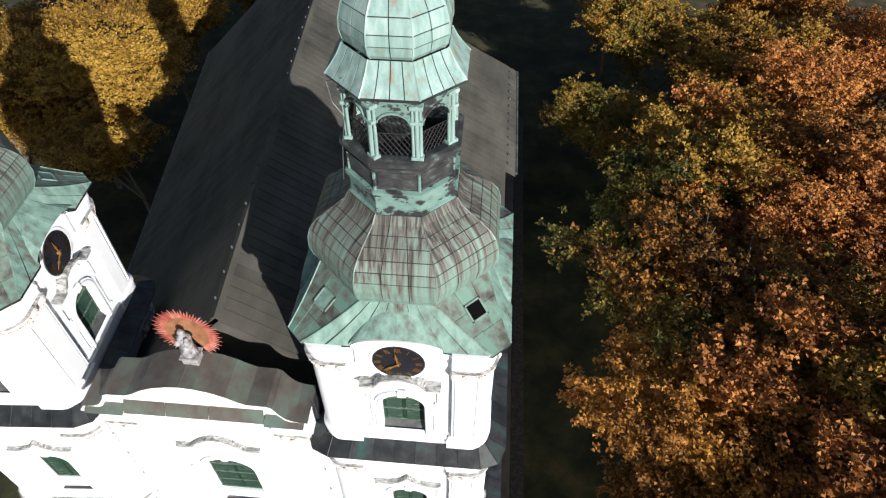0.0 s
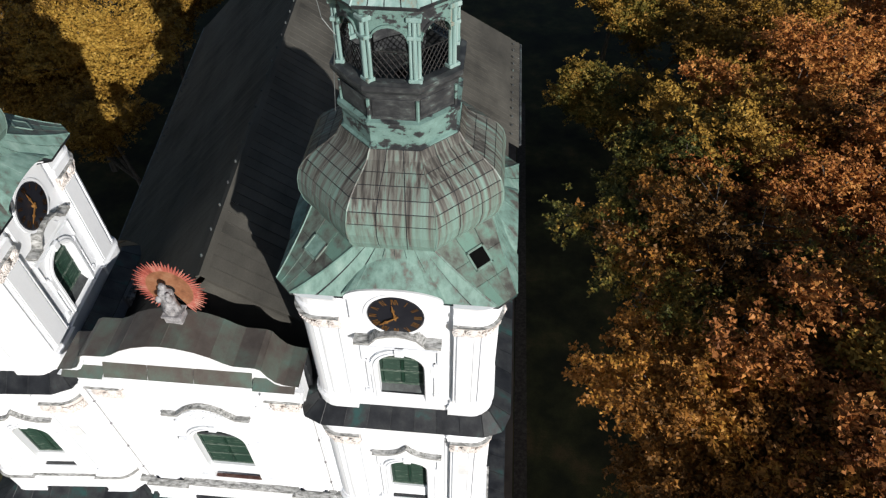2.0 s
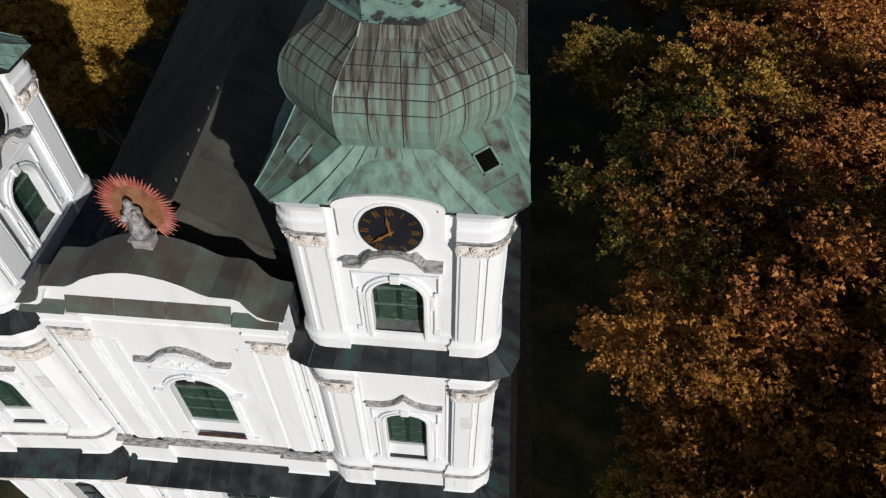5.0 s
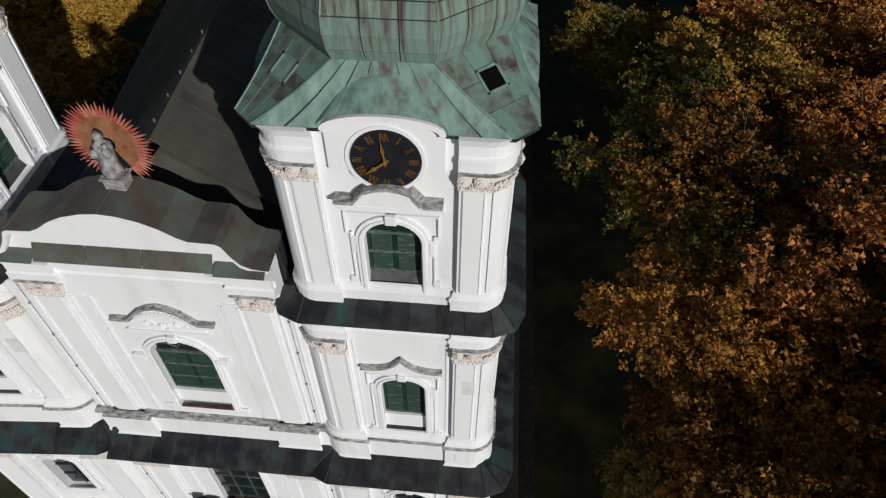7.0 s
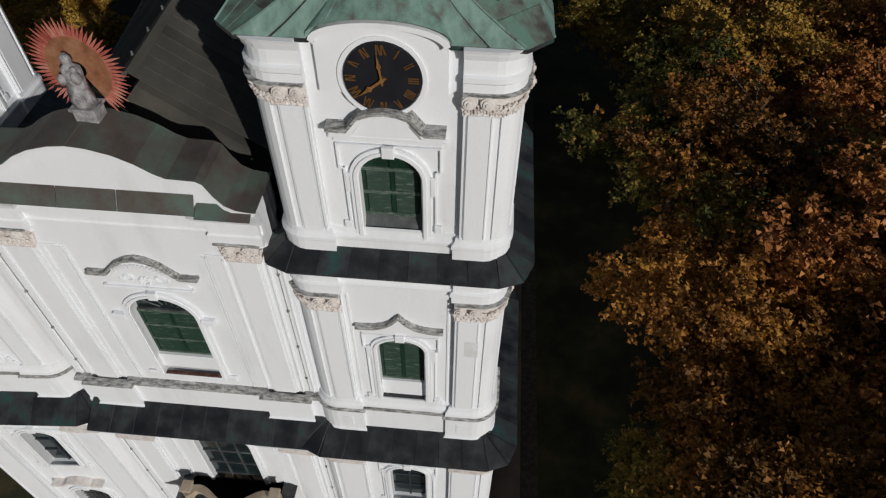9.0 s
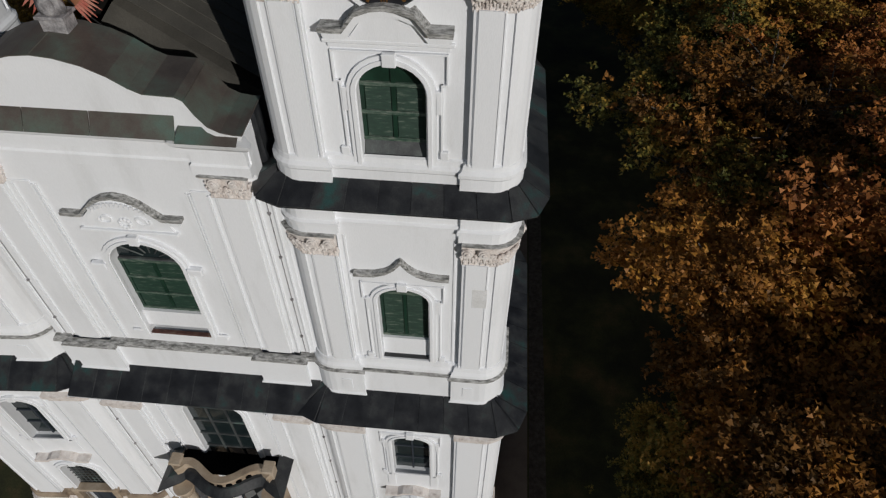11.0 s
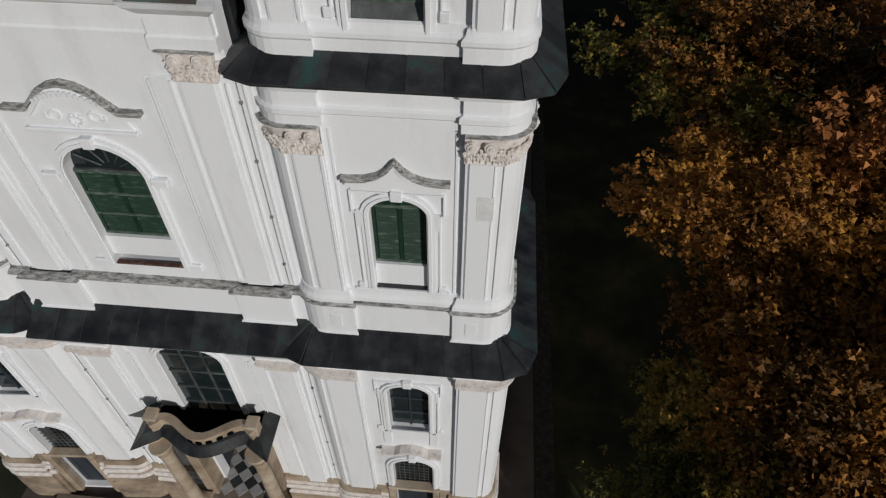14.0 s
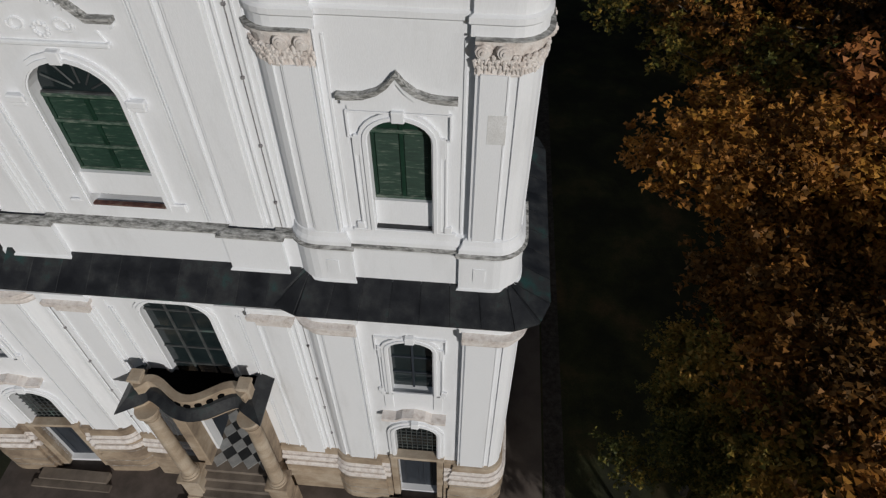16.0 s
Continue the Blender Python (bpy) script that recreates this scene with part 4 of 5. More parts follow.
    part("lantern_frieze", bm, LANTERN, T, "dark patched lantern frieze")
    eave = [(1.82, 39.35), (1.84, 39.43), (1.66, 39.66), (1.48, 39.93), (1.34, 40.22)]
    bm = bmesh.new()
    octa_shell(bm, [(1.5, 39.32)] + eave)
    le = part("lantern_eave", bm, DARK_COPPER, T, "pale green copper eave of the lantern")
    octa_sheets(le, [(r + 0.01, z + 0.01) for r, z in eave[1:]], 4, COPPER_PALE, rowlist=[(0, 3)])
    cup = [(1.24, 40.20), (1.32, 40.32), (1.38, 40.58), (1.37, 40.88), (1.26, 41.28), (1.02, 41.68), (0.72, 42.03), (0.46, 42.33), (0.32, 42.73), (0.28, 43.03)]
    bm = bmesh.new()
    octa_shell(bm, cup + [(0.02, 43.08)])
    cp = part("lantern_cupola", bm, DARK_COPPER, T, "pale verdigris cupola with rust streaks")
    octa_sheets(cp, cup, 2, COPPER_PALE, rowlist=[(0, 2), (2, 3), (3, 4), (4, 5), (5, 7), (7, 9)])
    bm = bmesh.new()
    wire = [(-1.3, -1.2, 39.6), (-1.85, -0.75, 39.2), (-1.75, -0.8, 38.6), (-1.45, -0.85, 38.2), (-1.62, -0.8, 37.2), (-1.7, -0.9, 36.0)]
    for a, b in zip(wire, wire[1:]):
        rod(bm, a, b, 0.014, 4)
    part("lightning_wire", bm, LEAD, T, "thin lightning wire")
    return T


tower = build_tower()
tower_left = copy_thing(tower, pose(-8.83, TY + 0.12, 0, 0, 0, 4.0))


# ---- central bay between the towers ----
CY_MID, CY_LOW = 0.12, -0.30


def build_bay():
    B = thing("facade_bay", "white plastered central facade bay with curved copper-roofed gable", "facade", (0, 0, 0))
    bm = bmesh.new()
    opening_wall(bm, -4.9, 4.9, 14.6, 24.4, [(0.0, 1.12, 17.0, 20.75, 21.75)], CY_MID, 0.45)
    box(bm, -4.3, 4.3, CY_MID, CY_MID + 0.5, 24.4, 26.0)
    part("middle_wall", bm, PLASTER, B)
    bm = bmesh.new()
    opening_wall(bm, -4.6, 4.6, GZ, 14.2, [(0.0, 1.25, 1.5, 6.2, 7.4), (0.0, 1.2, 7.8, 12.3, 13.15)], CY_LOW, 0.5)
    part("lower_wall", bm, PLASTER, B)
    for s in (-1, 1):
        for x0, x1, pr in ((2.3, 4.75, 0.05), (3.0, 3.98, 0.13), (3.08, 3.9, 0.17)):
            a, b = sorted((s * x0, s * x1))
            bm = bmesh.new()
            box(bm, a, b, CY_MID - pr, CY_MID, 16.6, 24.0, 0.012)
            part("pilaster", bm, PLASTER, B)
            bm = bmesh.new()
            box(bm, a, b, CY_LOW - pr, CY_LOW, 2.6, 12.6 if x0 > 2.5 else 13.0, 0.012)
            part("pilaster", bm, PLASTER, B)
        for x0, x1, pr in ((2.14, 2.19, 0.06), (2.24, 2.28, 0.09), (2.78, 2.83, 0.12), (4.14, 4.19, 0.13), (4.55, 4.6, 0.11)):
            a, b = sorted((s * x0, s * x1))
            bm = bmesh.new()
            box(bm, a, b, CY_MID - pr, CY_MID, 16.62, 23.9, 0.008)
            box(bm, a, b, CY_LOW - pr, CY_LOW, 2.96, 12.5, 0.008)
            part("fillet", bm, PLASTER, B)
        a, b = sorted((s * 3.0, s * 3.98))
        bm = bmesh.new()
        capital(bm, [(a, CY_MID), (a, CY_MID - 0.14), (b, CY_MID - 0.14), (b, CY_MID)], 23.95, 24.8, 0.16)
        part("capital", bm, STUCCO, B, "weathered stucco capital with volutes")
        # same dark grey abacus line as on the towers
        bm = bmesh.new()
        sweep(bm, [(a, CY_MID), (a, CY_MID - 0.14), (b, CY_MID - 0.14), (b, CY_MID)], [(0.05, 24.76), (0.19, 24.76), (0.2, 24.8), (0.05, 24.84)], closed=False)
        part("abacus", bm, STAINED, B, "thin dark grey abacus slab")
        bm = bmesh.new()
        sweep(bm, [(a, CY_LOW), (a, CY_LOW - 0.14), (b, CY_LOW - 0.14), (b, CY_LOW)], [(0.0, 12.25), (0.1, 12.35), (0.12, 12.6), (0.28, 12.8), (0.3, 13.0), (0.0, 13.05)], closed=False)
        part("capital", bm, STUCCO, B, "plain weathered capital block")
    steps = [(-4.9, CY_MID), (-4.2, CY_MID), (-4.2, CY_MID - 0.16), (-2.8, CY_MID - 0.16), (-2.8, CY_MID), (2.8, CY_MID), (2.8, CY_MID - 0.16), (4.2, CY_MID - 0.16), (4.2, CY_MID), (4.9, CY_MID)]
    low = [(x, y - CY_MID + CY_LOW) for x, y in steps]
    bm = bmesh.new()
    sweep(bm, steps, [(0.0, 14.6), (0.24, 14.6), (0.24, 14.9), (0.18, 14.95), (0.18, 16.22), (0.24, 16.3), (0.24, 16.345), (0.0, 16.35)], closed=False)
    part("pedestal", bm, PLASTER, B)
    bm = bmesh.new()
    sweep(bm, steps, [(0.0, 16.34), (0.24, 16.34), (0.31, 16.39), (0.31, 16.45), (0.2, 16.5), (0.0, 16.52)], closed=False)
    part("ledge_moulding", bm, STAINED, B, "grey stained ledge moulding")
    bm = bmesh.new()
    sweep(bm, low, [(0.0, 13.0), (0.1, 13.0), (0.1, 13.2), (0.06, 13.3), (0.06, 13.75), (0.3, 13.95), (0.55, 14.05), (0.7, 14.15), (0.0, 14.2)], closed=False)
    part("lower_cornice", bm, PLASTER, B)
    bm = bmesh.new()
    top = [(max(-4.3, min(4.3, x)), y) for x, y in steps]
    sweep(bm, top, [(0.0, 24.75), (0.1, 24.78), (0.1, 25.1), (0.05, 25.15), (0.05, 25.6), (0.14, 25.68), (0.3, 25.85), (0.36, 26.0), (0.0, 26.05)], closed=False)
    part("upper_cornice", bm, PLASTER, B)
    # plinth
    for s in (-1, 1):
        x0, x1 = sorted((s * 1.9, s * 4.6))
        line = [(x0, CY_LOW), (x1, CY_LOW)]
        bm = bmesh.new()
        sweep(bm, line, [(0.0, GZ), (0.34, GZ), (0.34, 0.75), (0.26, 0.85), (0.26, 1.45), (0.18, 1.5), (0.18, 1.62), (0.22, 1.9), (0.22, 2.1), (0.12, 2.45), (0.18, 2.55), (0.14, 2.92), (0.0, 2.95)], closed=False)
        pl = part("plinth", bm, LIMESTONE, B, "moulded tan limestone plinth")
        for z, d, h in ((1.54, 0.34, 0.16), (2.12, 0.34, 0.14), (2.36, 0.22, 0.1)):
            bm = bmesh.new()
            sweep(bm, line, [(0.1, z - h), (d - 0.06, z - h), (d, z - h * 0.4), (d, z + h * 0.4), (d - 0.08, z + h), (0.1, z + h)], closed=False)
            part("plinth_band", bm, STUCCO, pl, "pale moulded stone band")
    # lead skirt over the lower cornice
    line = [(-4.75, -0.05), (4.75, -0.05)]
    bm = bmesh.new()
    sweep(bm, line, [(0.0, 14.95), (0.57, 14.65), (1.14, 14.34), (1.14, 14.26), (0.0, 14.1)], closed=False)
    sk = part("skirt_roof", bm, DARK_COPPER, B, "dark copper skirt roof over the cornice")
    sheets(sk, line, [(0.0, 14.964), (1.16, 14.34)], 0.95, DARK_COPPER, closed=False)
    # upper window: surround, hood with relief, shutters, brown sill
    bm = bmesh.new()
    surround(bm, 0.0, 1.12, 17.0, 20.75, 21.75, CY_MID, 0.26, 0.10, ears=False)
    for s in (-1, 1):
        a, b = sorted((s * 1.3, s * 1.78))
        box(bm, a, b, CY_MID - 0.2, CY_MID, 20.6, 20.8, 0.03)
        box(bm, a + 0.04, b - 0.04, CY_MID - 0.15, CY_MID, 20.46, 20.6, 0.03)
        a, b = sorted((s * 1.2, s * 1.72))
        box(bm, a, b, CY_MID - 0.12, CY_MID, 16.95, 17.25, 0.04)
    part("window_surround", bm, PLASTER, B)
    shuttered_window(B, 0.0, 1.12, 18.15, 20.55, 20.6, CY_MID + 0.26, None, 3, 2)
    bm = bmesh.new()
    prism(bm, [(-1.12, 20.6), (1.12, 20.6)] + arch_line(1.12, 20.75, 21.75)[::-1], CY_MID + 0.34, CY_MID + 0.38)
    lun = part("lunette", bm, GLASS, B, "dark lunette glazing")
    bm = bmesh.new()
    for a in (30, 60, 90, 120, 150):
        rod(bm, (0.3 * math.cos(radians(a)), CY_MID + 0.3, 20.65 + 0.3 * math.sin(radians(a))), (1.08 * math.cos(radians(a)), CY_MID + 0.3, 20.65 + 1.0 * math.sin(radians(a))), 0.025)
    box(bm, -1.12, 1.12, CY_MID + 0.22, CY_MID + 0.34, 20.55, 20.7, 0.02)
    part("glazing_bar", bm, LEAD, lun)
    bm = bmesh.new()
    box(bm, -1.12, 1.12, CY_MID + 0.1, CY_MID + 0.4, 17.35, 18.15)
    part("parapet_panel", bm, PLASTER, B)
    bm = bmesh.new()
    box(bm, -1.12, 1.12, CY_MID - 0.03, CY_MID + 0.12, 17.0, 17.06)
    part("window_sill", bm, RED_SILL, B, "red-brown crumbling window sill")
    line = [(-1.8, 22.95), (-1.2, 22.95), (-1.0, 23.15), (-0.7, 23.45), (-0.35, 23.65), (0.0, 23.72), (0.35, 23.65), (0.7, 23.45), (1.0, 23.15), (1.2, 22.95), (1.8, 22.95)]
    bm = bmesh.new()
    ribbon(bm, [(x, z + 0.03) for x, z in line], [(x, z - 0.09) for x, z in line], CY_MID - 0.22, CY_MID)
    part("hood_moulding", bm, STAINED, B, "stained segmental hood moulding")
    bm = bmesh.new()
    ribbon(bm, [(x * 0.95, z - 0.09) for x, z in line], [(x * 0.95, z - 0.24) for x, z in line], CY_MID - 0.2, CY_MID)
    for i in range(-6, 7):
        x = i * 0.13
        z = 23.62 - 0.5 * (x / 1.1) ** 2
        box(bm, x - 0.04, x + 0.04, CY_MID - 0.27, CY_MID, z - 0.22, z - 0.08)
    box(bm, -1.5, 1.5, CY_MID - 0.16, CY_MID, 22.2, 22.32, 0.03)
    prism(bm, [(-1.4, 22.3), (1.4, 22.3), (1.1, 22.95), (0.6, 23.3), (0.0, 23.45), (-0.6, 23.3), (-1.1, 22.95)], CY_MID - 0.06, CY_MID)
    rng = random.Random(4)
    for s in (-1, 1):
        for k in range(26):
            a = k / 25
            ang = 7.0 * a
            r = 0.26 * (1 - a * 0.75)
            x, z = s * (0.42 + 0.3 * a + r * math.cos(ang)), 22.68 + r * math.sin(ang) * 0.8
            bmesh.ops.create_icosphere(bm, subdivisions=1, radius=0.05, matrix=Matrix.Translation((x, CY_MID - 0.08, z)))
    for a in range(0, 360, 40):
        bmesh.ops.create_icosphere(bm, subdivisions=1, radius=0.07, matrix=Matrix.Translation((0.16 * math.cos(radians(a)), CY_MID - 0.1, 22.6 + 0.16 * math.sin(radians(a)))))
    part("relief", bm, PLASTER, B, "white stucco scroll and rosette relief")
    glazed_window(B, 0.0, 1.2, 7.8, 12.3, 13.15, CY_LOW + 0.14, 3, 4, LEAD)
    bm = bmesh.new()
    surround(bm, 0.0, 1.2, 7.8, 12.3, 13.15, CY_LOW, 0.24, 0.09, ears=False)
    part("window_surround", bm, PLASTER, B)
    # gable: white tympanum with a swept outline, strip roof below, copper roof above
    half = [(4.42, 26.27), (4.2, 26.28), (3.9, 26.33), (3.62, 26.48), (3.4, 26.8), (3.22, 27.18), (3.05, 27.27), (2.3, 27.3), (2.0, 27.44), (1.6, 27.72), (1.1, 27.96), (0.5, 28.12), (0.0, 28.17)]
    out = [(-x, z) for x, z in half] + [(x, z) for x, z in half[::-1][1:]]
    bm = bmesh.new()
    prism(bm, [(-4.25, 25.5), (4.25, 25.5)] + [(x * 0.96, z) for x, z in out[::-1]], -0.12, 0.75)
    part("gable", bm, PLASTER, B)
    bm = bmesh.new()
    ribbon(bm, [(x, z + 0.02) for x, z in out], [(x * 0.985, z - 0.14) for x, z in out], -0.32, -0.1)
    part("gable_moulding", bm, PLASTER, B)
    for x0, x1 in ((-4.3, -2.75), (-2.75, -1.1), (-1.1, 0.6), (0.6, 2.75), (2.75, 4.3)):
        bm = bmesh.new()
        d = 0.12 if abs(x0 + x1) > 4 else 0.0
        panel(bm, [[(x0 + 0.01, -0.42 - d, 26.1), (x1 - 0.01, -0.42 - d, 26.1)], [(x0 + 0.01, -0.10, 26.62 - 2.4 * d), (x1 - 0.01, -0.10, 26.62 - 2.4 * d)]], 0.02)
        part("strip_roof_sheet", bm, GABLE_COPPER, B, "dark brown copper strip roof on the gable's foot")
    cuts = [(0, 2), (2, 5), (5, 7), (7, 9), (9, 12), (12, 15), (15, 17), (17, 19), (19, 22), (22, 24)]
    for a, b in cuts:
        bm = bmesh.new()
        row = out[a:b + 1]
        panel(bm, [[(x, -0.36, z + 0.03) for x, z in row], [(x, 1.25, z + 0.10) for x, z in row]], 0.03)
        part("gable_sheet", bm, GABLE_COPPER, B, "brown and green copper gable roof sheet")
        bm = bmesh.new()
        x, z = row[-1]
        rod(bm, (x, -0.36, z + 0.05), (x, 1.25, z + 0.12), 0.022)
        part("seam", bm, GABLE_COPPER, B)
    # dark copper here puts the shadow behind the gable into the colour
    bm = bmesh.new()
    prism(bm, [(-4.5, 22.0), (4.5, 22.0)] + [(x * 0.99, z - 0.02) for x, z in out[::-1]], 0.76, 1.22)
    part("gable_back", bm, DARK_COPPER, B, "back of the gable, coloured dark as if in shadow")
    for s, x in ((1, 4.42), (-1, -4.42)):
        bm = bmesh.new()
        rod(bm, (x, CY_MID - 0.09, 16.6), (x, CY_MID - 0.09, 24.6), 0.013, 4)
        rod(bm, (x, CY_LOW - 0.09, 2.6), (x, CY_LOW - 0.09, 13.8), 0.013, 4)
        for z in (4.5, 6.7, 8.9, 11.1, 17.6, 19.6, 21.6, 23.4):
            y = CY_MID if z > 15 else CY_LOW
            box(bm, x - 0.035, x + 0.035, y - 0.13, y - 0.03, z - 0.035, z + 0.035)
        part("lightning_conductor", bm, GREYSTONE, B, "thin grey lightning conductor")
    return B


build_bay()


# ---- nave ----
def build_nave():
    N = thing("church_nave", "church nave with grey-brown ribbed metal roof", "church", (0, 0, 0))
    RZ, EZ, Y0, Y1 = 28.5, 20.2, 2.6, 36.0
    EZL, Y1L = 16.8, 42.8          # the shaded slope is steeper and reaches further back

    def ridge_x(y):
        return 0.4 - 0.085 * (y - Y0)

    def eave_x(s, y):
        return 12.6 if s > 0 else -12.45 - 0.153 * (y - 14.4)
    bm = bmesh.new()
    prism(bm, [(-9.6, GZ), (10.8, GZ), (10.8, EZ + 0.6), (-0.6, RZ - 1.2), (-9.6, 17.4)], 7.2, Y1 - 0.5)
    part("nave_wall", bm, PLASTER, N)
    # roof colour instead of plaster: paints in the shadow the gable casts
    bm = bmesh.new()
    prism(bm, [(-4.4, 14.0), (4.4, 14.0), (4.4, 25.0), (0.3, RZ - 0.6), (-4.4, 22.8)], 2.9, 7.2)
    part("link_wall", bm, ROOF, N, "wall behind the gable, coloured dark for the gable's shadow")
    for s in (-1, 1):
        ez, ya0, y1 = (EZ, 7.25, Y1) if s > 0 else (EZL, Y0, Y1L)
        inset = 0.7 if s > 0 else 0.0
        bm = bmesh.new()
        panel(bm, [[(eave_x(s, y) - inset, y, ez - 0.03 + inset * 0.68), (ridge_x(y), y, RZ - 0.03)] for y in (ya0, y1)], 0.06)
        side = part("roof_slope", bm, ROOF, N, "ribbed metal roof slope")
        n = 56 if s > 0 else 67
        for i in range(n):
            ya, yb = Y0 + (y1 - Y0) * i / n + 0.012, Y0 + (y1 - Y0) * (i + 1) / n - 0.012
            bm = bmesh.new()
            a, b = Vector((eave_x(s, ya), ya, ez + 0.005)), Vector((ridge_x(ya), ya, RZ + 0.005))
            c, d = Vector((eave_x(s, yb), yb, ez + 0.005)), Vector((ridge_x(yb), yb, RZ + 0.005))
            if s > 0 and yb < 22.7:
                # behind the tower the slope stops short of the far eave
                short = 0.38 if yb < 7.3 else 0.07
                a, c = a.lerp(b, short), c.lerp(d, short)
            panel(bm, [[a, b], [c, d]], 0.015)
            rod(bm, c + Vector((0, 0.01, 0.02)), d + Vector((0, 0.01, 0.02)), 0.009 if s < 0 else 0.010, 4)
            for q in range(3 if s < 0 else 0):
                e, f = a.lerp(c, (q + 1) / 4), b.lerp(d, (q + 1) / 4)
                rod(bm, e + Vector((0, 0, -0.002)), f + Vector((0, 0, -0.002)), 0.012, 4)
            part("roof_sheet", bm, ROOF, side)
        bm = bmesh.new()
        yg = 22.7 if s > 0 else Y0 + 4
        rod(bm, (eave_x(s, yg) + s * 0.08, yg, ez - 0.06), (eave_x(s, y1) + s * 0.08, y1, ez - 0.06), 0.09, 8)
        part("gutter", bm, LEAD, N, "grey eaves gutter")
        stud = None
        for i in range(13):
            y = 23.2 + i * 1.0
            m = Matrix.Translation((eave_x(s, y) - s * 0.5, y, ez + (0.4 if s > 0 else 0.5)))
            if stud is None:
                bm = bmesh.new()
                box(bm, -0.05, 0.05, -0.04, 0.04, -0.05, 0.09, 0.01)
                stud = part("snow_stop", bm, LEAD, N, "", m)
            else:
                share(stud, m)
    bm = bmesh.new()
    for s in (-1, 1):
        panel(bm, [[(ridge_x(y), y, RZ + 0.06), (ridge_x(y) + s * 0.2, y, RZ - 0.07)] for y in (Y0, Y1 + 26)], 0.02)
    cap = part("ridge_cap", bm, ROOF, N, "grey metal ridge capping")
    for i in range(22):
        y = Y0 + 1.0 + i * 1.4
        bm = bmesh.new()
        bmesh.ops.create_cone(bm, cap_ends=True, segments=6, radius1=0.05, radius2=0.03, depth=0.14, matrix=Matrix.Translation((ridge_x(y) - 0.2, y, RZ + 0.02)))
        part("ridge_clip", bm, LEAD, cap)
    bm = bmesh.new()
    prism(bm, [(-6.0, GZ), (5.0, GZ), (5.0, 24.0), (-2.7, RZ - 0.3), (-6.0, 25.4)], Y1 - 0.4, 62)
    part("choir_body", bm, ROOF, N, "narrower choir roof behind the nave")
    # hipped end of the shaded slope
    bm = bmesh.new()
    panel(bm, [[(-16.8, Y1L, EZL), (-14.5, 47.7, EZL), (-12.7, 54.4, EZL)], [(ridge_x(Y1L), Y1L, RZ), (ridge_x(49), 49.0, RZ), (ridge_x(56), 56.0, RZ)]], 0.05)
    part("hip_slope", bm, ROOF, N, "ribbed metal hip at the nave's end")
    bm = bmesh.new()
    prism(bm, [(-11.0, 12.0), (12.0, 12.0), (12.0, EZ), (ridge_x(Y1), RZ - 0.1), (-11.0, 18.4)], Y1 - 0.42, Y1 - 0.05)
    part("rear_gable", bm, PLASTER, N)
    return N


build_nave()


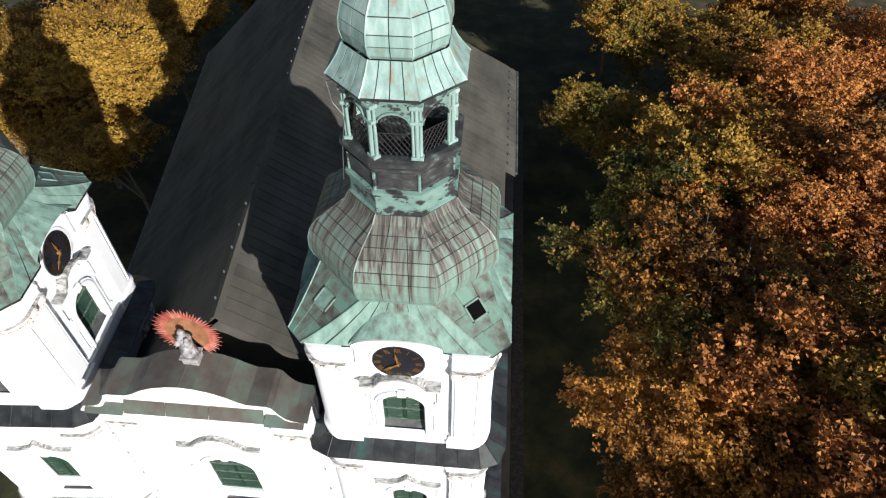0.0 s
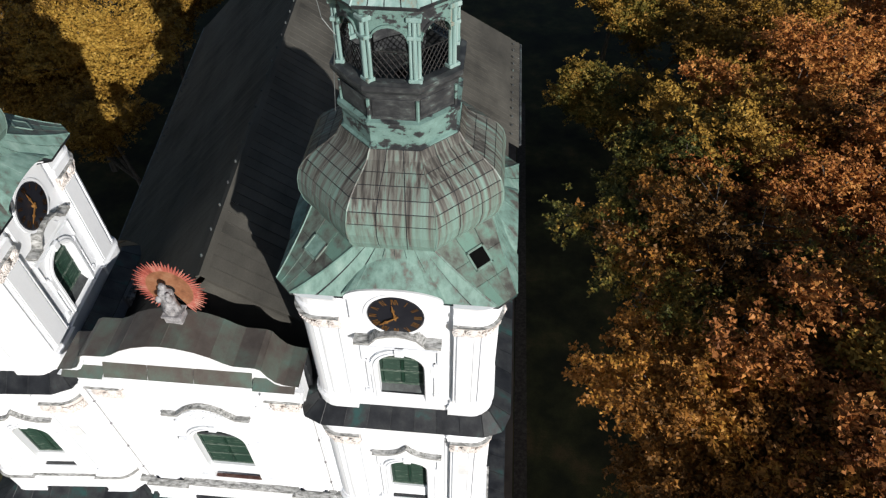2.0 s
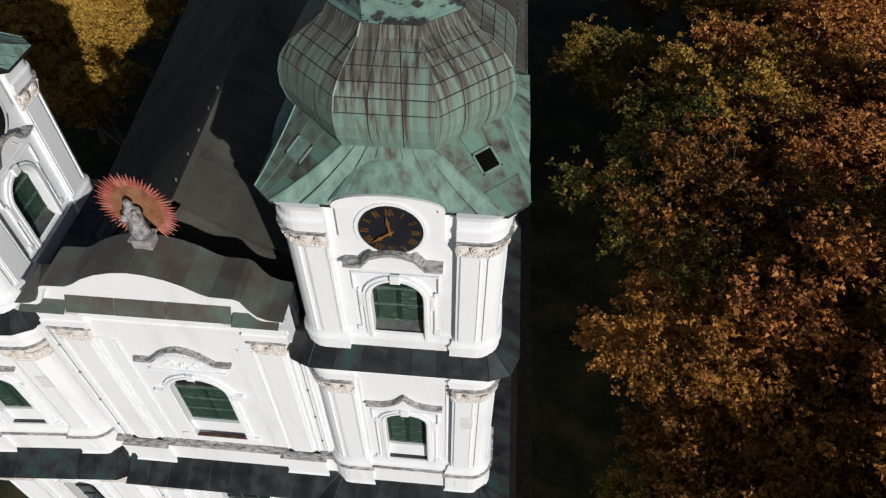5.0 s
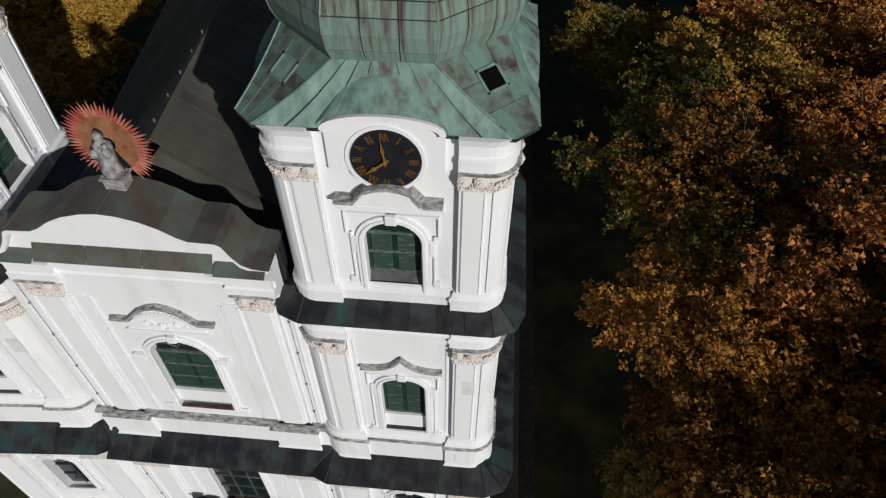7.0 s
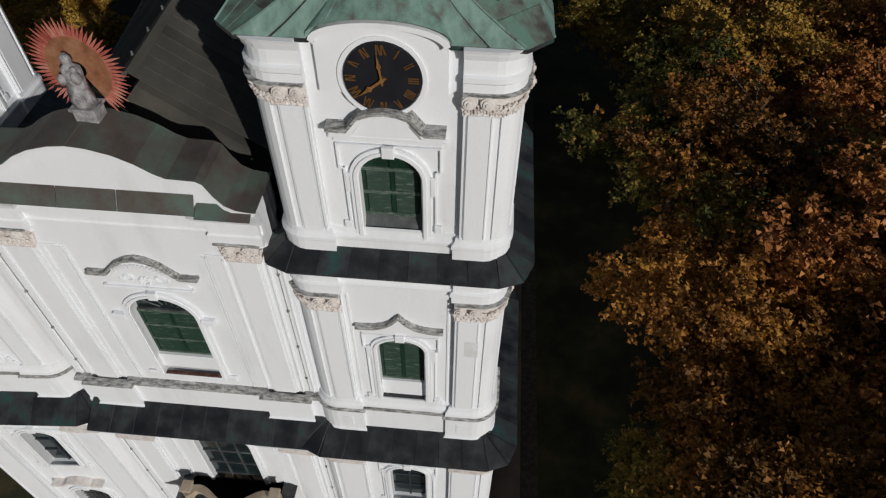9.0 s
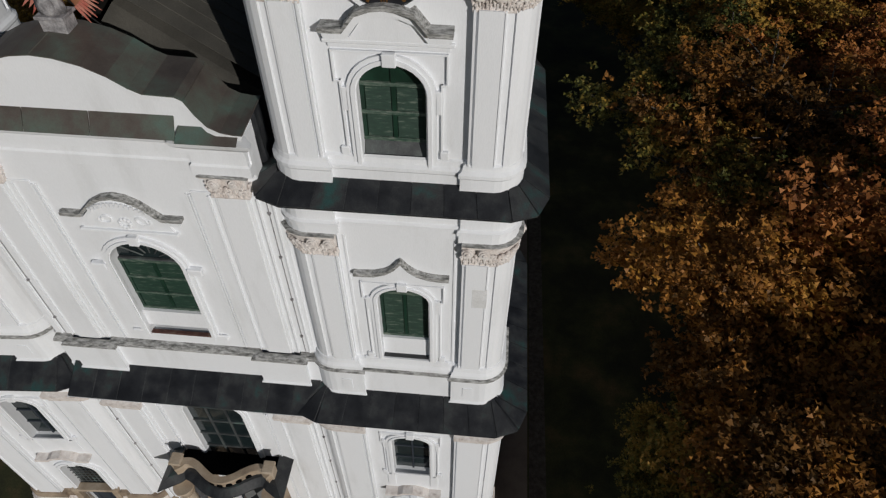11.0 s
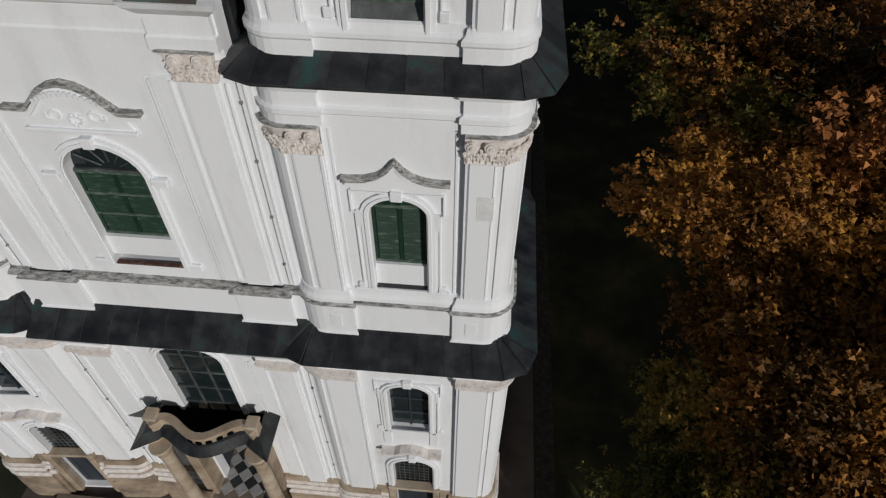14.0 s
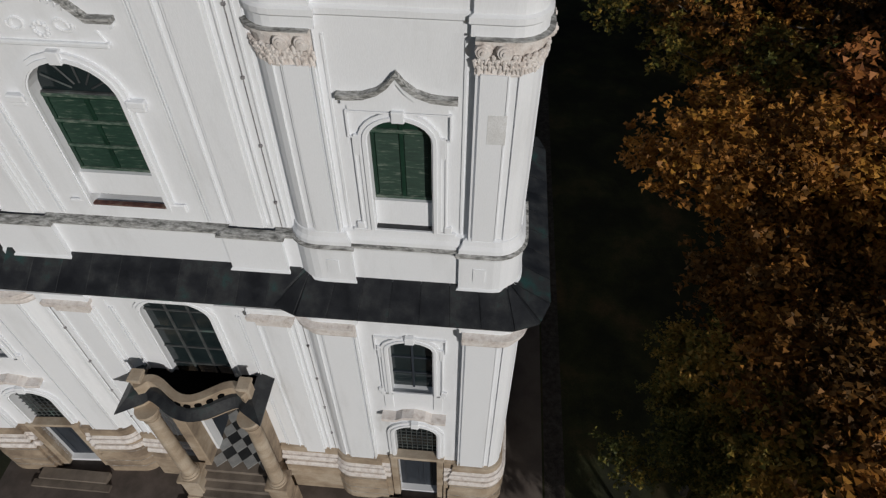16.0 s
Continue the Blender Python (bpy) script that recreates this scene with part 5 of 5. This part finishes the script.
# ---- statue ----
def build_statue():
    S = thing("statue_group", "grey stone statue on a block before a red sunburst halo", "statue", (0.15, 0.85, 28.2))
    bm = bmesh.new()
    box(bm, -0.36, 0.36, -0.3, 0.3, -0.05, 0.42, 0.03)
    box(bm, -0.42, 0.42, -0.36, 0.36, 0.42, 0.52, 0.02)
    part("pedestal", bm, GREYSTONE, S, "pinkish grey stone block")
    bm = bmesh.new()
    rings = [(0.34, 0.52), (0.36, 0.7), (0.31, 1.0), (0.28, 1.3), (0.30, 1.6), (0.27, 1.8), (0.13, 1.9), (0.15, 2.0), (0.15, 2.12), (0.05, 2.24)]
    rng = random.Random(2)
    vs = []
    for r, z in rings:
        ring = []
        for i in range(14):
            a = 2 * math.pi * i / 14
            rr = r * (1 + 0.14 * math.sin(5 * a + z * 3) + rng.uniform(-0.06, 0.06))
            ring.append(bm.verts.new((rr * math.cos(a) * 1.0, rr * math.sin(a) * 0.8, z)))
        vs.append(ring)
    for a, b in zip(vs, vs[1:]):
        for i in range(14):
            bm.faces.new((a[i], a[(i + 1) % 14], b[(i + 1) % 14], b[i]))
    bm.faces.new(vs[0][::-1])
    bm.faces.new(vs[-1])
    for p, r, sc in (((0.22, -0.2, 1.55), 0.16, (1, 1, 1.4)), ((0.24, -0.22, 1.82), 0.1, (1, 1, 1)), ((-0.25, -0.18, 1.45), 0.12, (1, 1, 1.6)), ((0.0, -0.2, 0.75), 0.2, (1.2, 0.7, 1.5))):
        bmesh.ops.create_icosphere(bm, subdivisions=2, radius=r, matrix=Matrix.Translation(p) @ Matrix.Diagonal((*sc, 1)))
    part("figure", bm, GREYSTONE, S, "plain draped grey stone figure", smooth=True)
    # halo: an oval plate with flame rays
    bm = bmesh.new()
    n = 48

    def oval(k, a):
        return (0.98 * k * math.cos(a), 1.48 + 1.12 * k * math.sin(a))
    arc = [radians(-62 + 304 * i / n) for i in range(n + 1)]
    ribbon(bm, [oval(1.0, a) for a in arc], [oval(0.22, a) for a in arc], 0.36, 0.40)
    part("halo_plate", bm, HALO, S, "faded copper-red halo plate")
    rng = random.Random(9)
    m = 54
    for i in range(m + 1):
        a = radians(-62 + 304 * i / m)
        bm = bmesh.new()
        length = 0.40 if i % 2 else 0.52
        w = 0.042
        prism(bm, [(-w, -0.05), (w, -0.05), (w * 1.1, length * 0.35), (w * 0.45, length * 0.7), (0.0, length), (-w * 0.7, length * 0.6), (-w, length * 0.3)], -0.012, 0.012)
        x, z = oval(1.0, a)
        part("ray", bm, RED_RAY, S, "", Matrix.Translation((x, 0.37, z)) @ Matrix.Rotation(radians(90) - a, 4, 'Y'))
    bm = bmesh.new()
    rod(bm, (0, 0.38, 0.2), (0, 0.38, 1.0), 0.05, 6)
    rod(bm, (-0.85, 0.1, 1.0), (-0.3, 0.0, 1.1), 0.025, 5)
    rod(bm, (0.0, 0.42, 0.9), (0.9, 0.75, -0.4), 0.02, 5)
    part("iron_stay", bm, IRON, S, "dark iron stay")
    S.scale = (0.84, 0.84, 0.84)
    return S


build_statue()


# ---- portal ----
def build_portal():
    P = thing("portal", "tan sandstone portal with two columns and a curved balcony", "portal", (0, 0, 0))
    for s in (-1, 1):
        bm = bmesh.new()
        x = s * 1.98
        box(bm, x - 0.5, x + 0.5, -2.2, -1.2, GZ, 0.5, 0.03)
        box(bm, x - 0.42, x + 0.42, -2.12, -1.28, 0.5, 2.0, 0.03)
        box(bm, x - 0.5, x + 0.5, -2.2, -1.2, 2.0, 2.2, 0.03)
        part("column_pedestal", bm, LIMESTONE, P, "worn sandstone column pedestal")
        bm = bmesh.new()
        for z0, z1, r0, r1 in ((2.2, 2.35, 0.42, 0.42), (2.35, 2.5, 0.38, 0.34), (2.5, 7.3, 0.31, 0.27), (7.3, 7.42, 0.32, 0.32), (7.42, 7.85, 0.28, 0.42), (7.85, 8.0, 0.45, 0.45)):
            bmesh.ops.create_cone(bm, cap_ends=True, segments=20, radius1=r0, radius2=r1, depth=z1 - z0, matrix=Matrix.Translation((x, -1.7, (z0 + z1) / 2)))
        part("column", bm, LIMESTONE, P, "tan sandstone column", smooth=False)
        bm = bmesh.new()
        a, b = sorted((s * 1.35, s * 1.85))
        box(bm, a, b, -1.1, CY_LOW, GZ, 8.0, 0.03)
        box(bm, a - 0.06, b + 0.06, -1.18, CY_LOW, 7.3, 8.0, 0.03)
        part("jamb", bm, LIMESTONE, P, "sandstone jamb")
    line = []
    n = 24
    for i in range(n + 1):
        u = -1 + 2 * i / n
        bulge = 0.56 * math.cos(math.pi * u) * (1 - abs(u) ** 3) + (0.16 if abs(u) > 0.86 else 0.0)
        line.append((u * 2.3, -1.45 - bulge * 0.9))
    closed_l = [(-2.3, CY_LOW)] + line + [(2.3, CY_LOW)]
    bm = bmesh.new()
    sweep(bm, closed_l, [(-0.1, 8.0), (0.1, 8.0), (0.12, 8.3), (0.3, 8.45), (0.3, 8.55), (-0.1, 8.6)], closed=False)
    part("entablature", bm, LIMESTONE, P)
    bm = bmesh.new()
    sweep(bm, closed_l, [(-0.15, 8.92), (0.1, 8.85), (0.42, 8.62), (0.42, 8.56), (0.0, 8.55)], closed=False)
    part("lead_cover", bm, DARK_COPPER, P, "dark metal flashing round the balcony")
    par = [(x * 0.9, y + 0.08) for x, y in line]
    bm = bmesh.new()
    sweep(bm, par, [(-0.09, 8.6), (0.09, 8.6), (0.09, 9.2), (0.15, 9.25), (0.15, 9.38), (-0.15, 9.38), (-0.15, 9.25), (-0.09, 9.2), (-0.09, 8.6)], closed=False)
    par_ob = part("parapet", bm, LIMESTONE, P, "curved sandstone balcony parapet")
    for i in (6, 8, 10, 12, 14, 16, 18):
        x, y = par[i]
        dx, dy = par[i + 1][0] - par[i - 1][0], par[i + 1][1] - par[i - 1][1]
        # solid plug through the parapet, black in place of a hole's shade
        bm = bmesh.new()
        bmesh.ops.create_cone(bm, cap_ends=True, segments=14, radius1=0.13, radius2=0.13, depth=0.24)
        part("pierced_hole", bm, BLACK, par_ob, "black plug painted for the shade in a pierced opening", Matrix.Translation((x, y, 8.98)) @ Matrix.Rotation(math.atan2(dy, dx), 4, 'Z') @ pose(0, 0, 0, 90))
    for s in (-1, 1):
        bm = bmesh.new()
        box(bm, s * 2.02 - 0.2, s * 2.02 + 0.2, -1.45, -1.0, 8.6, 9.5, 0.03)
        box(bm, s * 2.02 - 0.25, s * 2.02 + 0.25, -1.5, -0.95, 9.5, 9.64, 0.03)
        part("parapet_pier", bm, LIMESTONE, P)
    bm = bmesh.new()
    box(bm, -2.2, 2.2, -1.3, CY_LOW, 8.5, 8.62)
    part("balcony_floor", bm, BLACK, P, "dark balcony floor")
    bm = bmesh.new()
    box(bm, -1.7, 1.7, -1.3, 3.4, GZ, 1.7)
    part("threshold", bm, STEPSTONE, P, "worn stone threshold")
    for i in range(9):
        bm = bmesh.new()
        box(bm, -1.6 - 0.28 * max(0, i - 3), 1.6 + 0.28 * max(0, i - 3), -1.62 - 0.32 * i, -1.28 - 0.32 * i if i else -1.29, GZ, 1.45 - 0.26 * i, 0.015)
        part("step", bm, STEPSTONE, P)
    for s in (-1, 1):
        bm = bmesh.new()
        box(bm, s * 1.36 - 0.04, s * 1.36 + 0.04, 0.25, 1.3, 1.7, 6.4)
        part("door_leaf", bm, WOOD, P, "open dark wooden door leaf")
    # plaster walls given the dark ledge colour, so the recess's shade is painted
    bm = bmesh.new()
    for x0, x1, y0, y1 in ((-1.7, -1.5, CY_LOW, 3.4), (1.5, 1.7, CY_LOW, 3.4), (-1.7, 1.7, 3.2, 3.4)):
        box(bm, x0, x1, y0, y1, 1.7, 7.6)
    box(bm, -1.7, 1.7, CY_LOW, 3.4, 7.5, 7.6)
    part("vestibule_wall", bm, STAINED, P, "vestibule walls coloured dark for the shade inside the doorway")
    tiles = {}
    for i in range(-6, 7):
        for j in range(-6, 7):
            cx, cy = (i - j) * 0.36, 1.0 + (i + j) * 0.36
            if abs(cx) > 1.3 or cy < -0.95 or cy > 2.9:
                continue
            mat = TILE_DARK if (i + j) % 2 == 0 else TILE_LIGHT
            m = pose(cx, cy, 1.706, 0, 0, 45)
            key = mat.name
            if key not in tiles:
                bm = bmesh.new()
                box(bm, -0.25, 0.25, -0.25, 0.25, -0.01, 0.012, 0.006)
                tiles[key] = part("floor_tile", bm, mat, P, "", m)
            else:
                share(tiles[key], m)
    return P


build_portal()
for sx in (-8.83, TX):
    st = thing("door_steps", "worn stone steps before the tower door", "steps", (sx, 0, GZ), "tower door steps")
    for i in range(2):
        bm = bmesh.new()
        box(bm, -1.7 - 0.25 * i, 1.7 + 0.25 * i, -1.5 - 0.36 * i, -0.96 - 0.54 * min(i, 1), 0.0, 0.3 - 0.14 * i, 0.012)
        part("step", bm, STEPSTONE, st)


# ---- trees ----
def leaf_material(name, colours):
    m = bpy.data.materials.new(name)
    m.use_nodes = True
    nt = m.node_tree
    b = nt.nodes["Principled BSDF"]
    geo = nt.nodes.new("ShaderNodeNewGeometry")
    info = nt.nodes.new("ShaderNodeObjectInfo")
    noise_n = nt.nodes.new("ShaderNodeTexNoise")
    noise_n.inputs["Scale"].default_value = 0.35
    nt.links.new(geo.outputs["Position"], noise_n.inputs["Vector"])
    a = nt.nodes.new("ShaderNodeMath")
    a.operation = 'MULTIPLY_ADD'
    a.inputs[1].default_value, a.inputs[2].default_value = 0.3, -0.15
    nt.links.new(geo.outputs["Random Per Island"], a.inputs[0])
    c = nt.nodes.new("ShaderNodeMath")
    c.operation = 'ADD'
    nt.links.new(a.outputs[0], c.inputs[0])
    nt.links.new(noise_n.outputs["Fac"], c.inputs[1])
    d = nt.nodes.new("ShaderNodeMath")
    d.operation = 'MULTIPLY_ADD'
    d.inputs[1].default_value, d.inputs[2].default_value = 0.28, -0.14
    nt.links.new(info.outputs["Random"], d.inputs[0])
    e = nt.nodes.new("ShaderNodeMath")
    e.operation = 'ADD'
    nt.links.new(c.outputs[0], e.inputs[0])
    nt.links.new(d.outputs[0], e.inputs[1])
    ramp = nt.nodes.new("ShaderNodeValToRGB")
    el = ramp.color_ramp.elements
    k = len(colours)
    el[0].position, el[0].color = 0.25, (*colours[0], 1)
    el[1].position, el[1].color = 0.75, (*colours[-1], 1)
    for i in range(1, k - 1):
        q = el.new(0.25 + 0.5 * i / (k - 1))
        q.color = (*colours[i], 1)
    nt.links.new(e.outputs[0], ramp.inputs[0])
    nt.links.new(ramp.outputs[0], b.inputs["Base Color"])
    b.inputs["Roughness"].default_value = 0.6
    b.inputs["Specular IOR Level"].default_value = 0.25
    tr = nt.nodes.new("ShaderNodeBsdfTranslucent")
    nt.links.new(ramp.outputs[0], tr.inputs["Color"])
    mx = nt.nodes.new("ShaderNodeMixShader")
    mx.inputs[0].default_value = 0.12
    nt.links.new(b.outputs[0], mx.inputs[1])
    nt.links.new(tr.outputs[0], mx.inputs[2])
    nt.links.new(mx.outputs[0], nt.nodes["Material Output"].inputs["Surface"])
    return m


LEAF_ORANGE = leaf_material("orange_leaves", [(0.104, 0.053, 0.014), (0.221, 0.097, 0.021), (0.360, 0.151, 0.028), (0.464, 0.232, 0.040)])
LEAF_GOLD = leaf_material("golden_leaves", [(0.129, 0.071, 0.014), (0.258, 0.142, 0.024), (0.370, 0.211, 0.036), (0.430, 0.267, 0.052)])
LEAF_GREEN = leaf_material("turning_green_leaves", [(0.060, 0.067, 0.016), (0.139, 0.122, 0.024), (0.279, 0.180, 0.034), (0.395, 0.215, 0.039)])
LEAF_RED = leaf_material("russet_leaves", [(0.139, 0.052, 0.017), (0.314, 0.116, 0.033), (0.464, 0.180, 0.046), (0.534, 0.244, 0.065)])


def tree_meshes(seed, height, spread, leaves, bare=0.0):
    """Trunk with forking limbs, and a crown of single leaves set round the twig ends."""
    rng = np.random.RandomState(seed)
    bm = bmesh.new()
    tips = []

    def limb(p, d, length, r, depth):
        q = p + d * length
        rod(bm, p, q, r, 6 if depth < 2 else 4, r * 0.68)
        if depth >= 2:
            tips.append(np.array(p.lerp(q, 0.6)))
        if depth == 1:
            tips.append(np.array(q))
        if depth == 4:
            tips.append(np.array(q))
            return
        k = 3 if depth < 3 else 2
        for i in range(k + (1 if depth == 1 else 0)):
            a = rng.uniform(0, 2 * math.pi)
            s = rng.uniform(0.45, 0.85) * (spread if depth < 2 else 0.9)
            up = 0.75 if depth < 2 else 0.45
            e = (d * up + Vector((math.cos(a) * s, math.sin(a) * s, rng.uniform(-0.05, 0.35)))).normalized()
            limb(q, e, length * (rng.uniform(0.8, 1.1) if depth == 0 else rng.uniform(0.62, 0.86)), r * 0.6, depth + 1)
    base = Vector((0, 0, -0.2))
    limb(base, Vector((rng.uniform(-0.05, 0.05), rng.uniform(-0.05, 0.05), 1)).normalized(), height * 0.24, height * 0.018, 0)
    tips_a = np.array(tips)
    n = leaves
    # sprays of leaves round the twigs, then single leaves in each spray
    m = n // 16
    spray = tips_a[rng.randint(0, len(tips_a), m)] + rng.normal(0, 1, (m, 3)) * np.array((0.72, 0.72, 0.5)) * height / 20
    pos = spray[rng.randint(0, m, n)] + rng.normal(0, 1, (n, 3)) * np.array((0.17, 0.17, 0.1))
    size = rng.uniform(0.09, 0.17, n)
    u = rng.normal(0, 1, (n, 3))
    u /= np.linalg.norm(u, axis=1)[:, None]
    nrm = rng.normal(0, 1, (n, 3)) + np.array((0, 0, 2.0))
    v = np.cross(nrm, u)
    v /= np.linalg.norm(v, axis=1)[:, None]
    s = size[:, None]
    tri = np.stack((pos - u * s, pos + u * s * 0.6 - v * s * 0.75, pos + u * s * 0.7 + v * s * 0.75), axis=1).reshape(-1, 3)
    me = bpy.data.meshes.new("crown")
    me.vertices.add(3 * n)
    me.vertices.foreach_set("co", tri.astype(np.float32).ravel())
    me.loops.add(3 * n)
    me.loops.foreach_set("vertex_index", np.arange(3 * n, dtype=np.int32))
    me.polygons.add(n)
    me.polygons.foreach_set("loop_start", np.arange(0, 3 * n, 3, dtype=np.int32))
    me.update()
    me.validate()
    tm = bpy.data.meshes.new("trunk")
    bm.to_mesh(tm)
    bm.free()
    tm.materials.append(BARK)
    return tm, me


def build_tree(name, label, tm, me, mat):
    t = thing(name, label, "tree")
    trunk = new("trunk", tm)
    trunk.parent = t
    crown = new("crown", me)
    crown.parent = t
    crown["label"] = "crown of many small autumn leaves"
    return t


KINDS = []
for seed, h, sp, lv, mat, label in ((11, 20, 0.9, 66000, LEAF_ORANGE, "broad orange-brown autumn tree crown"), (12, 20, 0.8, 52000, LEAF_GREEN, "tree with green leaves turning yellow"), (13, 20, 0.85, 52000, LEAF_GOLD, "tall golden yellow autumn tree"), (14, 20, 0.9, 52000, LEAF_RED, "russet red-brown autumn tree"), (15, 20, 0.8, 16000, LEAF_ORANGE, "half-bare tree with grey branches and sparse leaves")):
    tm, me = tree_meshes(seed, h, sp, lv)
    me.materials.append(mat)
    KINDS.append((tm, me, mat, label))
# place: x, y, kind, height factor
FOREST = [
    (25, 6.5, 0, 0.98), (28.5, 0.5, 0, 0.9), (28.6, 15.5, 1, 1.05), (31, 9, 0, 1.0), (24.3, -3.5, 1, 0.8), (20.8, 0.6, 1, 0.55), (22.5, -8, 1, 0.5), (29.5, -9, 0, 0.7), (31, -3.5, 0, 0.95), 
    (29.5, 22, 4, 1.1), (25.5, 27, 1, 1.0), (36, 18, 0, 1.05), (34, 32, 2, 1.1), (28, 36, 2, 0.95), (42, 28, 3, 1.1), (40, 42, 3, 1.1),
    (33, 46, 2, 1.0), (25, 46, 1, 0.8), (48, 38, 0, 1.1), (50, 52, 3, 1.1), (41, 56, 2, 1.1), (31, 60, 1, 1.0), (38, 4, 3, 1.2), (46, 14, 0, 1.05),
    (58, 30, 1, 1.1), (60, 46, 0, 1.1), (26, 72, 2, 1.0), (50, 68, 0, 1.1),
    # mostly unseen trees, added tall at front right to shade the crowns behind
    (38, -15, 0, 1.1), (46, -13, 1, 1.2), (36.5, -8, 0, 0.95), (33, -12, 1, 0.7), (41, -4, 3, 1.25), (46, 5, 1, 1.25), (43, -24, 0, 1.4), (53, -20, 2, 1.4), (52, -6, 3, 1.3), (60, -12, 1, 1.4), (58, 4, 0, 1.3), (56, 16, 2, 1.25), (62, -28, 2, 1.4),
    (36, 11, 3, 1.15), (41, 21, 1, 1.0), (34, 25, 3, 1.0), (38, -2, 0, 1.0), (33.5, 4, 0, 1.0), (42, 12, 1, 1.2), (40, 32, 0, 1.1), (30, 28, 1, 0.9),
    (-25, 36, 2, 0.9), (-32, 42, 2, 1.1), (-40, 38, 2, 1.0), (-38, 52, 2, 1.1), (-28, 56, 2, 1.0), (-48, 48, 1, 1.0), (-22, 68, 2, 1.0), (-40, 68, 0, 1.0), (-12, 80, 2, 1.0),
]
protos = {}
rng = random.Random(5)
for x, y, k, f in FOREST:
    m = Matrix.Translation((x, y, GZ)) @ Matrix.Rotation(rng.uniform(0, 6.28), 4, 'Z')
    if k not in protos:
        tm, me, mat, label = KINDS[k]
        t = build_tree("tree", label, tm, me, mat)
        t.matrix_basis = m
        t["group"] = "autumn woods"
        protos[k] = t
    else:
        t = copy_thing(protos[k], m)
    t.scale = (f * 1.14, f * 1.14, f)
